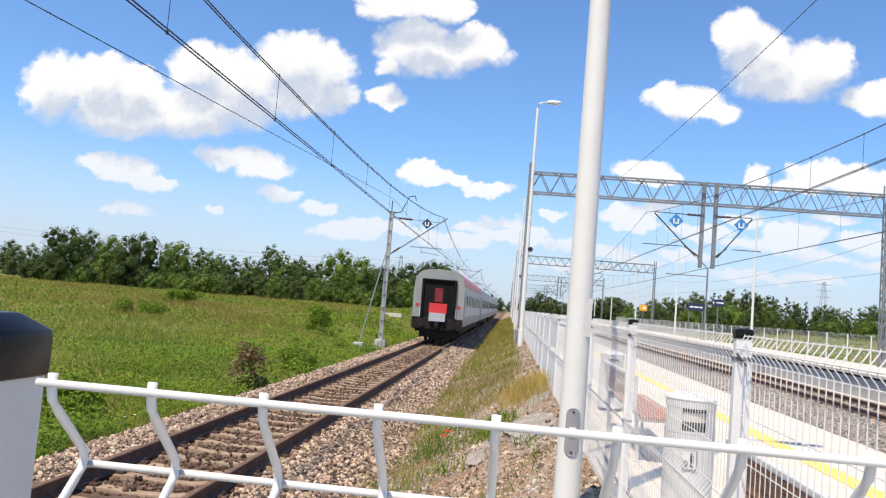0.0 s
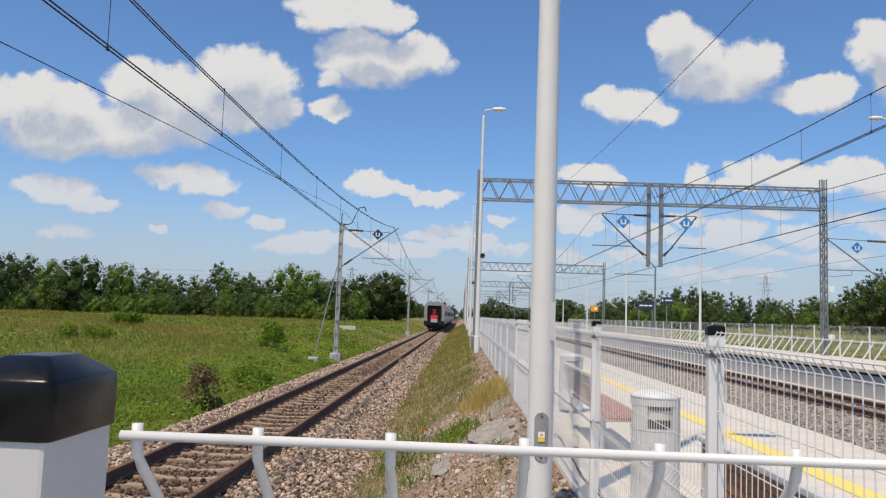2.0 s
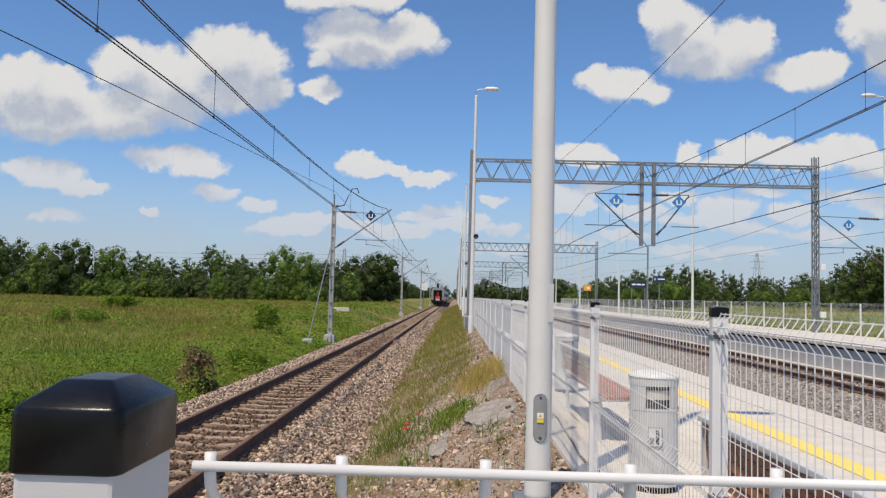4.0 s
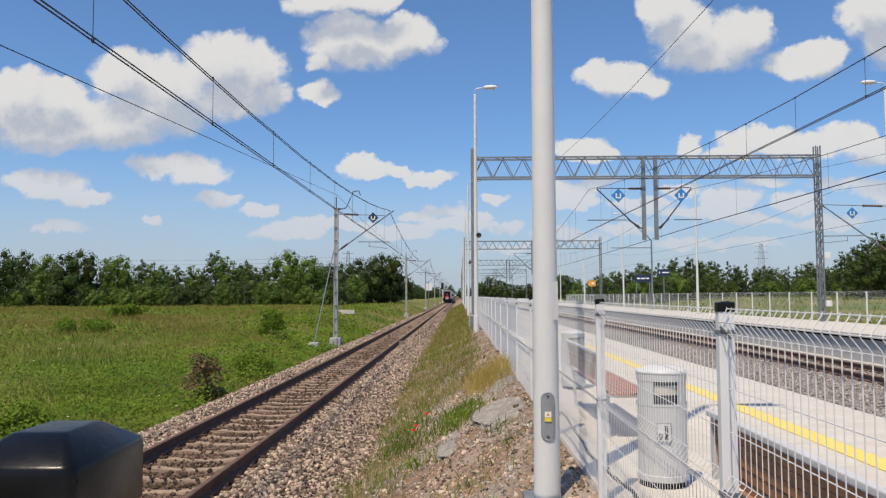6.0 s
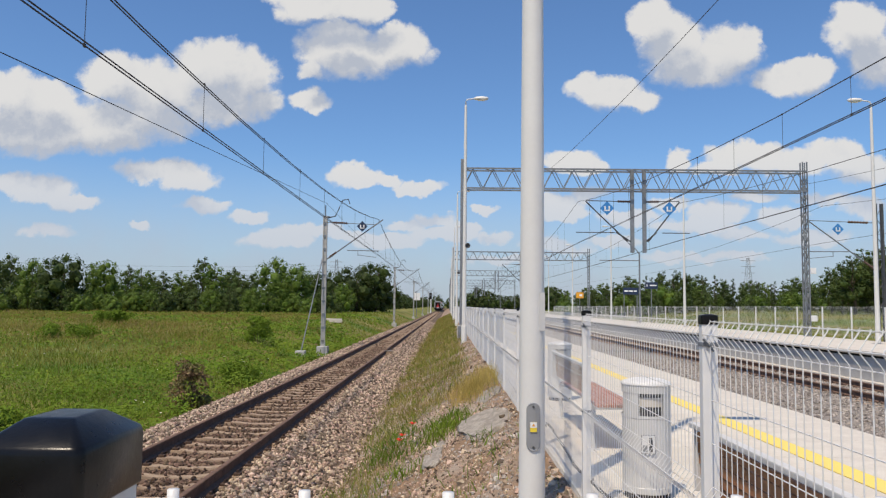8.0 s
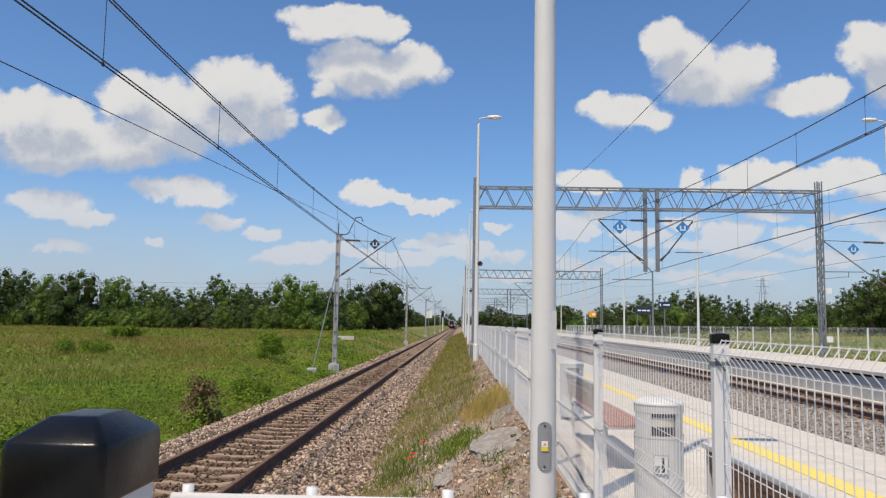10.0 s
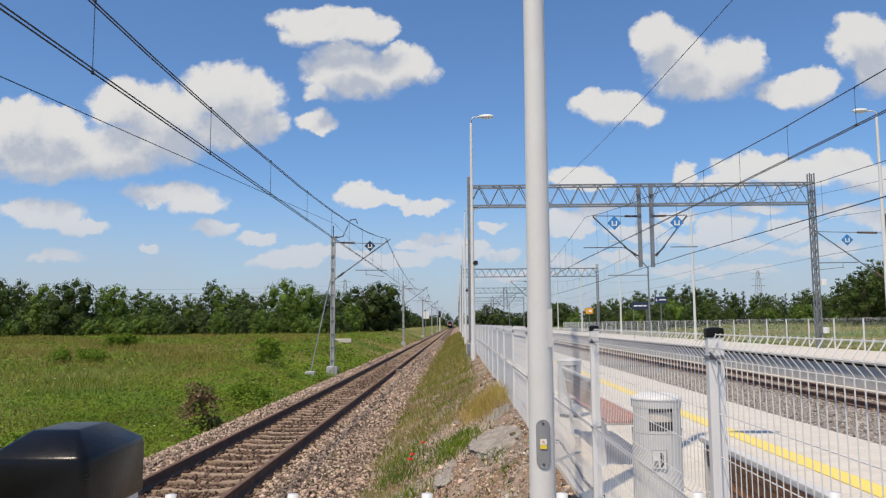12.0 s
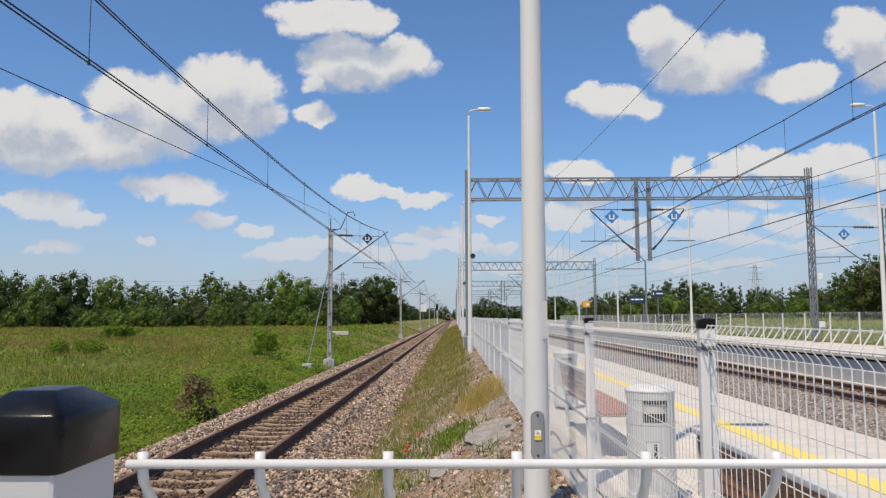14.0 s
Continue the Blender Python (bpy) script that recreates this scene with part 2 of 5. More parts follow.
M = dict(
    meadow=material("meadow_soil", (0.135, 0.165, 0.032), 0.9, second=(0.25, 0.19, 0.08), scale=0.35, amount=0.7, fine=0.5, bump=0.8, bump_scale=6, third=(0.095, 0.155, 0.028), third_scale=0.09, gloss=0.1),
    grass=material("grass_blades", (0.166, 0.228, 0.022), 0.7, second=(0.26, 0.215, 0.065), scale=0.30, spread=0.6, third=(0.112, 0.185, 0.017), third_scale=0.13, thin=0.3, gloss=0.05),
    weed=material("weed_leaves", (0.122, 0.206, 0.021), 0.6, second=(0.180, 0.244, 0.031), scale=0.45, spread=0.35, third=(0.085, 0.155, 0.020), third_scale=.30, thin=0.25, gloss=0.06),
    brown_grass=material("brown_seed_heads", (0.31, 0.22, 0.09), 0.8, second=(0.23, 0.205, 0.052), scale=.5, spread=0.5, thin=0.35, gloss=0.05),
    bank_straw=material("bank_grass_blades", (0.42, 0.32, 0.12), 0.8, second=(0.23, 0.235, 0.05), scale=1.6, spread=0.7, third=(0.22, 0.19, 0.06), third_scale=0.6, thin=0.25, gloss=0.15),
    gold=material("golden_grass", (0.52, 0.38, 0.12), 0.8, second=(0.36, 0.30, 0.08), scale=3, spread=0.5, thin=0.25, gloss=0.15),
    soil=material("verge_soil", (0.31, 0.195, 0.115), 0.95, second=(0.175, 0.125, 0.085), scale=3, amount=0.8, fine=0.7, bump=1.0, bump_scale=28, third=(0.35, 0.29, 0.235), third_scale=0.9, gloss=0.15),
    gravel=material("gravel_bed", (0.22, 0.165, 0.12), 0.95, second=(0.07, 0.05, 0.036), scale=16, amount=0.9, fine=0.8, bump=1.0, bump_scale=22, gloss=0.15),
    gravel_grey=material("grey_gravel_bed", (0.33, 0.30, 0.27), 0.95, second=(0.17, 0.155, 0.14), scale=14, amount=0.9, fine=0.8, bump=1.0, bump_scale=20, gloss=0.15),
    stone=material("ballast_stone", (0.43, 0.34, 0.26), 0.9, second=(0.25, 0.18, 0.13), scale=9, spread=1.6, gloss=0.2),
    stone_dark=material("stained_ballast_stone", (0.18, 0.12, 0.085), 0.9, second=(0.10, 0.068, 0.048), scale=9, spread=1.2, gloss=0.2),
    gravel_dark=material("stained_gravel", (0.15, 0.105, 0.08), 0.95, second=(0.085, 0.06, 0.045), scale=14, amount=0.9, fine=0.8, bump=1.0, bump_scale=22, gloss=0.1),
    stone_grey=material("grey_ballast_stone", (0.40, 0.36, 0.32), 0.9, second=(0.26, 0.23, 0.20), scale=9, spread=0.9, gloss=0.2),
    rubble=material("grey_rubble", (0.36, 0.33, 0.285), 0.95, second=(0.22, 0.195, 0.165), scale=9, spread=0.3, fine=0.6, bump=1.0, bump_scale=30, gloss=0.2),
    sleeper=material("concrete_sleeper", (0.39, 0.295, 0.215), 0.9, second=(0.27, 0.195, 0.135), scale=5, amount=0.8, fine=0.4, bump=0.4, bump_scale=40, spread=0.25, gloss=0.2),
    rust=material("rusty_rail_steel", (0.17, 0.100, 0.066), 0.9, 0.0, second=(0.105, 0.062, 0.043), scale=7, fine=0.4, bump=0.3, bump_scale=60),
    clip=material("rail_clip_steel", (0.060, 0.042, 0.034), 0.7, 0.4, second=(0.10, 0.06, 0.04), scale=20),
    paving=material("platform_paving", (0.62, 0.575, 0.50), 0.85, second=(0.55, 0.505, 0.43), scale=2.2, amount=0.8, fine=0.25, bump=0.2, bump_scale=60, spread=0.10, gloss=0.25),
    joint=material("paving_joint", (0.40, 0.37, 0.32), 0.95, second=(0.33, 0.30, 0.26), scale=6, gloss=0.2),
    concrete=material("grey_concrete", (0.47, 0.465, 0.45), 0.85, second=(0.38, 0.375, 0.36), scale=2.0, amount=0.8, fine=0.3, bump=0.3, bump_scale=40, gloss=0.25),
    coping=material("light_coping", (0.60, 0.56, 0.49), 0.85, second=(0.53, 0.49, 0.43), scale=2.5, fine=0.25, gloss=0.25),
    yellow=material("yellow_line_paint", (0.80, 0.62, 0.14), 0.75, second=(0.74, 0.58, 0.18), scale=4, amount=0.8, fine=0.3, gloss=0.3),
    white=material("white_powder_coat", (0.56, 0.56, 0.55), 0.5, second=(0.51, 0.51, 0.50), scale=4, amount=0.8, bump=0.04, bump_scale=160),
    post_white=material("white_fence_post", (0.74, 0.74, 0.73), 0.5, second=(0.68, 0.68, 0.67), scale=4, amount=0.8, bump=0.04, bump_scale=160),
    wire_white=material("white_coated_wire", (0.70, 0.70, 0.69), 0.45, second=(0.60, 0.60, 0.59), scale=18, amount=0.9),
    cream=material("cream_lamp_paint", (0.70, 0.70, 0.67), 0.42, second=(0.65, 0.645, 0.615), scale=2.2, amount=0.9, fine=0.08, bump=0.03, bump_scale=120),
    black=material("black_plastic_cap", (0.004, 0.0043, 0.005), 0.30, second=(0.007, 0.007, 0.0075), scale=60, fine=0.5, bump=0.03, bump_scale=300, gloss=0.24),
    grey=material("grey_hatch_plate", (0.27, 0.28, 0.29), 0.5, second=(0.24, 0.25, 0.26), scale=9),
    galv=material("galvanised_steel", (0.25, 0.27, 0.29), 0.55, 0.35, second=(0.185, 0.20, 0.215), scale=5, fine=0.25),
    mast=material("weathered_mast_steel", (0.47, 0.47, 0.455), 0.6, 0.2, second=(0.38, 0.375, 0.36), scale=3, fine=0.3),
    dark=material("dark_steel", (0.07, 0.075, 0.085), 0.5, 0.4, second=(0.10, 0.10, 0.10), scale=6),
    wire=material("copper_wire_weathered", (0.045, 0.045, 0.050), 0.6, 0.3, second=(0.06, 0.055, 0.05), scale=3),
    insul=material("brown_insulator", (0.07, 0.04, 0.03), 0.6, second=(0.12, 0.07, 0.05), scale=8),
    blue=material("blue_sign_face", (0.035, 0.20, 0.50), 0.45, second=(0.04, 0.22, 0.54), scale=5),
    navy=material("navy_sign_face", (0.018, 0.032, 0.075), 0.4, second=(0.022, 0.038, 0.085), scale=5),
    signw=material("white_sign_face", (0.80, 0.80, 0.79), 0.5, second=(0.76, 0.76, 0.75), scale=6),
    orange=material("amber_sign_face", (0.75, 0.36, 0.03), 0.5, second=(0.70, 0.33, 0.03), scale=6),
    sticker=material("yellow_sticker", (0.80, 0.62, 0.05), 0.5, second=(0.76, 0.58, 0.06), scale=20),
    slat=material("varnished_slat", (0.42, 0.18, 0.065), 0.5, second=(0.27, 0.108, 0.04), scale=7, amount=0.9, fine=0.4, spread=0.2),
    seat=material("red_varnished_slat", (0.42, 0.17, 0.10), 0.5, second=(0.36, 0.14, 0.08), scale=7, amount=0.9, fine=0.3, spread=0.2),
    bark=material("bark", (0.11, 0.085, 0.06), 0.9, second=(0.06, 0.048, 0.036), scale=9, bump=0.8, bump_scale=24, gloss=0.2),
    leaf_a=material("dark_leaves", (0.032, 0.054, 0.008), 0.6, second=(0.045, 0.070, 0.011), scale=0.6, spread=0.6, thin=0.12, gloss=0.3),
    leaf_b=material("fresh_leaves", (0.078, 0.136, 0.014), 0.6, second=(0.102, 0.155, 0.021), scale=0.6, spread=0.6, thin=0.15, gloss=0.3),
    leaf_c=material("grey_green_leaves", (0.052, 0.082, 0.015), 0.6, second=(0.066, 0.097, 0.020), scale=0.6, spread=0.6, thin=0.12, gloss=0.3),
    leaf_red=material("reddish_shrub_leaves", (0.13, 0.15, 0.035), 0.6, second=(0.24, 0.14, 0.08), scale=3, spread=0.9, thin=0.25, gloss=0.3),
    poppy=material("poppy_petals", (0.75, 0.045, 0.015), 0.6, second=(0.65, 0.03, 0.01), scale=20, thin=0.3),
    petal=material("white_petals", (0.75, 0.75, 0.66), 0.7, second=(0.7, 0.68, 0.5), scale=20),
    coach=material("coach_grey_paint", (0.30, 0.32, 0.315), 0.5, second=(0.25, 0.265, 0.265), scale=1.5, fine=0.2),
    coach_side=material("coach_silver_paint", (0.42, 0.45, 0.48), 0.35, second=(0.37, 0.40, 0.43), scale=1.2, fine=0.15),
    coach_blue=material("coach_blue_paint", (0.06, 0.13, 0.24), 0.35, second=(0.05, 0.11, 0.20), scale=1.2),
    coach_red=material("coach_red_paint", (0.52, 0.075, 0.085), 0.4, second=(0.45, 0.06, 0.07), scale=1.2),
    pane=material("coach_window_glass", (0.03, 0.04, 0.05), 0.08, second=(0.035, 0.045, 0.055), scale=1),
    under=material("underframe_black", (0.014, 0.014, 0.014), 0.75, second=(0.024, 0.021, 0.018), scale=4, fine=0.3, gloss=0.15),
    doorway=material("gangway_rubber", (0.007, 0.007, 0.0075), 0.7, second=(0.011, 0.011, 0.0115), scale=5, gloss=0.12),
    maroon=material("dim_red_glass", (0.22, 0.02, 0.03), 0.3, second=(0.17, 0.015, 0.02), scale=3),
    red_door=material("red_end_door", (0.62, 0.045, 0.045), 0.45, second=(0.55, 0.035, 0.035), scale=3),
)


# ---------------------------------------------------------------- mesh makers


def mesh_of(name, verts, faces, mat, smooth=False):
    me = bpy.data.meshes.new(name)
    me.from_pydata([tuple(v) for v in verts], [], [tuple(f) for f in faces])
    me.materials.append(mat)
    if smooth:
        me.polygons.foreach_set("use_smooth", [True] * len(me.polygons))
    me.update()
    return me


def bm_mesh(name, bm, mat, smooth=False):
    bmesh.ops.recalc_face_normals(bm, faces=bm.faces)
    me = bpy.data.meshes.new(name)
    bm.to_mesh(me)
    bm.free()
    me.materials.append(mat)
    if smooth:
        me.polygons.foreach_set("use_smooth", [True] * len(me.polygons))
    return me


def part(name, bm, mat, parent, label="", smooth=False):
    """Links a bmesh, or a mesh, as one mesh object under a thing or a part."""
    me = bm_mesh(name, bm, M[mat], smooth) if isinstance(bm, bmesh.types.BMesh) else bm
    ob = new(name, me)
    ob.parent = parent
    return tagged(ob, label)


def thing(name, x, y, z, label, category, group="", rz=0, kind=""):
    ob = new(name)
    ob.empty_display_size = 0.1
    ob.matrix_basis = pose(x, y, z, 0, 0, rz)
    return tagged(ob, label, category, group, kind)


def setting(name, bm, mat, label, smooth=False):
    me = bm_mesh(name, bm, M[mat], smooth) if isinstance(bm, bmesh.types.BMesh) else bm
    return tagged(new(name, me), label, kind="structure")


def box(x0, x1, y0, y1, z0, z1, bevel=0.0, bm=None):
    own = bm if bm is not None else bmesh.new()
    m = Matrix.Translation(((x0 + x1) / 2, (y0 + y1) / 2, (z0 + z1) / 2)) @ Matrix.Diagonal((x1 - x0, y1 - y0, z1 - z0, 1))
    r = bmesh.ops.create_cube(own, size=1, matrix=m)
    if bevel:
        edges = list({e for v in r["verts"] for e in v.link_edges})
        bmesh.ops.bevel(own, geom=edges, offset=bevel, segments=2, affect="EDGES", profile=0.6)
    return own


def rod(a, b, r, r2=None, n=8, bm=None):
    """A round bar from a to b."""
    own = bm if bm is not None else bmesh.new()
    a, b = Vector(a), Vector(b)
    d = b - a
    m = Matrix.Translation((a + b) / 2) @ d.to_track_quat("Z", "Y").to_matrix().to_4x4()
    bmesh.ops.create_cone(own, cap_ends=True, segments=n, radius1=r, radius2=r if r2 is None else r2, depth=d.length, matrix=m)
    return own


def tube(points, r, n=6, bm=None):
    """A round bar along a line of points, in one skin."""
    own = bm if bm is not None else bmesh.new()
    pts = [Vector(p) for p in points]
    rings = []
    for i, p in enumerate(pts):
        d = (pts[min(i + 1, len(pts) - 1)] - pts[max(i - 1, 0)]).normalized()
        side = d.cross(Vector((0.31, 0.17, 0.93)) if abs(d.z) < 0.8 else Vector((0.97, 0.21, 0.1))).normalized()
        up = side.cross(d)
        rr = r[i] if isinstance(r, (list, tuple)) else r
        rings.append([own.verts.new(p + (side * math.cos(k * math.tau / n) + up * math.sin(k * math.tau / n)) * rr) for k in range(n)])
    for a, b in zip(rings, rings[1:]):
        for k in range(n):
            own.faces.new((a[k], a[(k + 1) % n], b[(k + 1) % n], b[k]))
    own.faces.new(rings[0][::-1])
    own.faces.new(rings[-1])
    return own


def lathe(profile, n=24, bm=None):
    """A turned shape from (radius, height) pairs."""
    own = bm if bm is not None else bmesh.new()
    rings = [[own.verts.new((r * math.cos(k * math.tau / n), r * math.sin(k * math.tau / n), z)) for k in range(n)] for r, z in profile]
    for a, b in zip(rings, rings[1:]):
        for k in range(n):
            own.faces.new((a[k], a[(k + 1) % n], b[(k + 1) % n], b[k]))
    own.faces.new(rings[0][::-1])
    own.faces.new(rings[-1])
    return own


def extrude(profile, y0, y1, bm=None):
    """A profile in x and z drawn out along y."""
    own = bm if bm is not None else bmesh.new()
    a = [own.verts.new((x, y0, z)) for x, z in profile]
    b = [own.verts.new((x, y1, z)) for x, z in profile]
    k = len(profile)
    for i in range(k):
        own.faces.new((a[i], a[(i + 1) % k], b[(i + 1) % k], b[i]))
    own.faces.new(a[::-1])
    own.faces.new(b)
    return own


# ---------------------------------------------------------------- plan
TRACK_W, TRACK_1, TRACK_2 = -3.78, 6.67, 11.95   # middles of the three tracks; rail heads at height 0
PLATFORM = 0.76                                  # platform height over the rails
FENCE_X, EDGE_1 = 1.0, 4.94
EDGE_2, PLATFORM_2, FENCE_2 = 13.85, 0.84, 17.6
FAR = 900.0
rng = np.random.default_rng(7)


def hill(x, y):
    """Height of the open ground."""
    rise = np.clip((y - 16) / 46, 0, 1)
    left = -0.75 + 1.4 * rise * np.clip((-x - 6.3) / 4, 0, 1) + 0.3 * (1 - rise) * np.clip((-x - 9) / 40, 0, 1)
    left = left + 0.10 * np.sin(x * 0.21 + 1.3) * np.sin(y * 0.17) + 0.05 * np.sin(x * 0.63 + y * 0.41)
    right = -0.4 + 2.1 * np.clip((x - 21) / 30, 0, 1) * np.clip((y - 25) / 70, 0, 1) + 0.06 * np.sin(x * .4) * np.sin(y * .23) * np.clip((x - 20) / 9, 0, 1)
    return np.where(x < 0, left, right)


def verge(x, y):
    """Height of the bank between the ballast and the fence."""
    s = np.clip((x + 1.5) / 2.25, 0, 1)
    h = -0.36 + 1.06 * s ** 1.1
    rough = 0.03 * np.sin(x * 3.1 + y * .7) + 0.018 * np.sin(x * 6.7 - y * 1.9 + np.sin(y * 3.3)) + 0.012 * np.sin(y * 5.1 + x * 8 + np.sin(x * 4 + y))
    h = h + .07 * np.clip((x - .6) / .3, 0, 1)
    return h + rough * np.clip((1 - x) * 3, .15, 1) * np.clip(1.3 - abs(y - 10) / 18, 0, 1)


def grid(xs, ys, height, mat, name):
    X, Y = np.meshgrid(xs, ys)
    Z = height(X, Y)
    nx, ny = len(xs), len(ys)
    i = (np.arange(ny - 1)[:, None] * nx + np.arange(nx - 1)[None, :]).ravel()
    return mesh_of(name, np.stack([X, Y, Z], -1).reshape(-1, 3).tolist(), np.stack([i, i + 1, i + nx + 1, i + nx], -1).tolist(), M[mat], True)


# ---------------------------------------------------------------- ground
spread_x = np.concatenate([-np.geomspace(2600, 90, 16), np.linspace(-85, -14, 60), np.linspace(-13.5, -5, 40), np.array([-3, 0, 8, 16, 17.9]), np.geomspace(18.5, 2600, 26)])
spread_y = np.concatenate([np.linspace(-120, -6, 14), np.linspace(-4, 60, 120), np.geomspace(62, 3800, 60)])
setting("ground", grid(spread_x, spread_y, lambda X, Y: np.where((X > -5.4) & (X < 18.2), -0.95, hill(X, Y)), "meadow", "ground"), "meadow", "overgrown green meadow with patches of dry grass", True)

bed = setting("ballast_bed", extrude([(-6.5, -0.95), (-5.85, -0.33), (-5.3, -0.175), (-4.76, -0.172), (-4.66, -0.235), (-2.90, -0.235), (-2.80, -0.172), (-2.4, -0.185), (-1.5, -0.33), (-0.8, -0.95)], -30, FAR), "gravel", "buff stone ballast bed under the single track")
part("track_centre", box(-4.62, -2.94, -30, FAR, -.5, -.231), "gravel_dark", bed, "darker oil-stained ballast between the rails")
setting("bank", grid(np.linspace(-1.75, 0.99, 46), np.concatenate([np.linspace(0.4, 30, 220), np.geomspace(30.5, 420, 60)]), verge, "soil", "bank"), "soil", "stony soil bank beside the platform fence", True)
bed_2 = setting("ballast_bed_east", extrude([(4.9, -0.9), (5.0, -0.2), (13.6, -0.2), (13.9, -0.9)], -30, FAR), "gravel_grey", "grey stone ballast under the platform tracks")


# ---------------------------------------------------------------- tracks
RAIL = [(-.075, -.172), (.075, -.172), (.075, -.160), (.012, -.140), (.009, -.050), (.036, -.036), (.036, -.008), (.026, 0), (-.026, 0), (-.036, -.008), (-.036, -.036), (-.009, -.050), (-.012, -.140), (-.075, -.160)]


def sleeper_bm(x, y, bm):
    """A concrete sleeper with waisted middle, its ends deep in the ballast."""
    rows = [(-1.28, .12, .0), (-1.24, .13, .018), (-.45, .125, .018), (-.25, .105, -.006), (.25, .105, -.006), (.45, .125, .018), (1.24, .13, .018), (1.28, .12, .0)]
    rings = []
    for px, w, top in rows:
        rings.append([bm.verts.new((x + px, y + a, z)) for a, z in ((-w, -.36), (-w + .03, -.19 + top), (w - .03, -.19 + top), (w, -.36))])
    for a, b in zip(rings, rings[1:]):
        for k in range(4):
            bm.faces.new((a[k], a[(k + 1) % 4], b[(k + 1) % 4], b[k]))
    bm.faces.new(rings[0][::-1])
    bm.faces.new(rings[-1])
    return bm


def clip_bm(x, y, bm):
    box(x - .05, x + .05, y - .055, y + .055, -.175, -.135, 0.01, bm)
    rod((x, y, -.17), (x, y, -.10), .02, n=6, bm=bm)


def railway_track(x, label, near_from, near_to):
    t = thing("railway_track", x, 0, 0, label, "railway track")
    for side in (-.75, .75):
        part("rail", extrude([(side + a, b) for a, b in RAIL], -30, FAR), "rust", t)
    one = bm_mesh("sleeper", sleeper_bm(0, 0, bmesh.new()), M["sleeper"])
    bm = bmesh.new()
    clip_bm(0, 0, bm)
    clips = bm_mesh("rail_clip", bm, M["clip"])
    rest = bmesh.new()
    y = -12.0
    while y < 360:
        if near_from <= y <= near_to:
            s = part("sleeper", one, "sleeper", t)
            s.location = (0, y, random.uniform(-.026, -.006))
            s.rotation_euler = (0, random.uniform(-.006, .006), random.uniform(-.008, .008))
            if y < 30:
                for cx in (-.89, -.61, .61, .89):
                    part("rail_clip", clips, "clip", s).location = (cx, 0, 0)
        else:
            sleeper_bm(0, y, rest)
        y += 0.6
    tagged(part("sleeper_run", rest, "sleeper", t), kind="stuff")
    return t


railway_track(TRACK_W, "rusty single railway track on concrete sleepers", 3.0, 60)
railway_track(TRACK_1, "platform railway track on concrete sleepers", 3.0, 12)
railway_track(TRACK_2, "rusty platform railway track on concrete sleepers", 6.0, 50)
railbox = thing("trackside_box", -2.80, 37.4, -.2, "small grey concrete box beside the rail", "box")
part("body", box(-.15, .15, -.15, .15, 0, .17, 0.03), "sleeper", railbox)
part("lid", box(-.165, .165, -.165, .165, .17, .20, 0.01), "rubble", railbox)

# ---------------------------------------------------------------- loose stone
ICO = bmesh.new()
bmesh.ops.create_icosphere(ICO, subdivisions=1, radius=1)
ICO_V = np.array([v.co[:] for v in ICO.verts])
ICO_F = np.array([[v.index for v in f.verts] for f in ICO.faces])
ICO.free()
OCT_V = np.array([(1, 0, 0), (-1, 0, 0), (0, 1, 0), (0, -1, 0), (0, 0, 1), (0, 0, -1)], float)
OCT_F = np.array([(0, 2, 4), (2, 1, 4), (1, 3, 4), (3, 0, 4), (2, 0, 5), (1, 2, 5), (3, 1, 5), (0, 3, 5)])


def turns(n):
    q = rng.normal(size=(n, 4))
    q /= np.linalg.norm(q, axis=1)[:, None]
    w, x, y, z = q.T
    return np.stack([np.stack([1 - 2 * (y * y + z * z), 2 * (x * y - z * w), 2 * (x * z + y * w)], -1),
                     np.stack([2 * (x * y + z * w), 1 - 2 * (x * x + z * z), 2 * (y * z - x * w)], -1),
                     np.stack([2 * (x * z - y * w), 2 * (y * z + x * w), 1 - 2 * (x * x + y * y)], -1)], 1)


def stones(P, size, base_v, base_f, mat, name):
    """Broken stones of about the given sizes at the places P, each of its own shape."""
    n, k = len(P), len(base_v)
    V = base_v[None] * rng.uniform(0.72, 1.2, (n, k, 1)) * rng.uniform(0.65, 1.25, (n, 1, 3))
    V = np.einsum("nij,nkj->nki", turns(n), V) * (np.asarray(size).reshape(-1, 1, 1) / 2) + P[:, None, :]
    F = base_f[None] + (np.arange(n) * k)[:, None, None]
    return mesh_of(name, V.reshape(-1, 3).tolist(), F.reshape(-1, 3).tolist(), M[mat])


def bed_height(x):
    return np.interp(x, [-6.5, -5.85, -5.3, -4.76, -4.66, -2.90, -2.80, -2.4, -1.5, -0.8], [-0.95, -0.30, -0.175, -0.172, -0.232, -0.232, -0.172, -0.185, -0.33, -0.95])


def ballast(n, y0, y1, size, base, mat, name, owner, x0=-5.9, x1=-1.3, level=None):
    x, y = rng.uniform(x0, x1, n), rng.uniform(y0, y1, n)
    keep = np.ones(n, bool)
    for r in (-.75, .75):
        keep &= abs(x - TRACK_W - r) > .09
    z = bed_height(x) if level is None else np.full(n, level)
    between = (abs(x - TRACK_W) < .96) & (abs(((y + 12) / .6 + .5) % 1 - .5) * .6 < .135)
    keep &= ~between | (rng.uniform(size=n) < .09)
    z = z + rng.uniform(-.030, .026, n) + np.where(between, .04, 0)
    P = np.stack([x, y, z], -1)[keep]
    me = stones(P, rng.uniform(.7, 1.3, len(P)) * size, *base, mat, name)
    return tagged(part(name, me, mat, owner), kind="stuff")


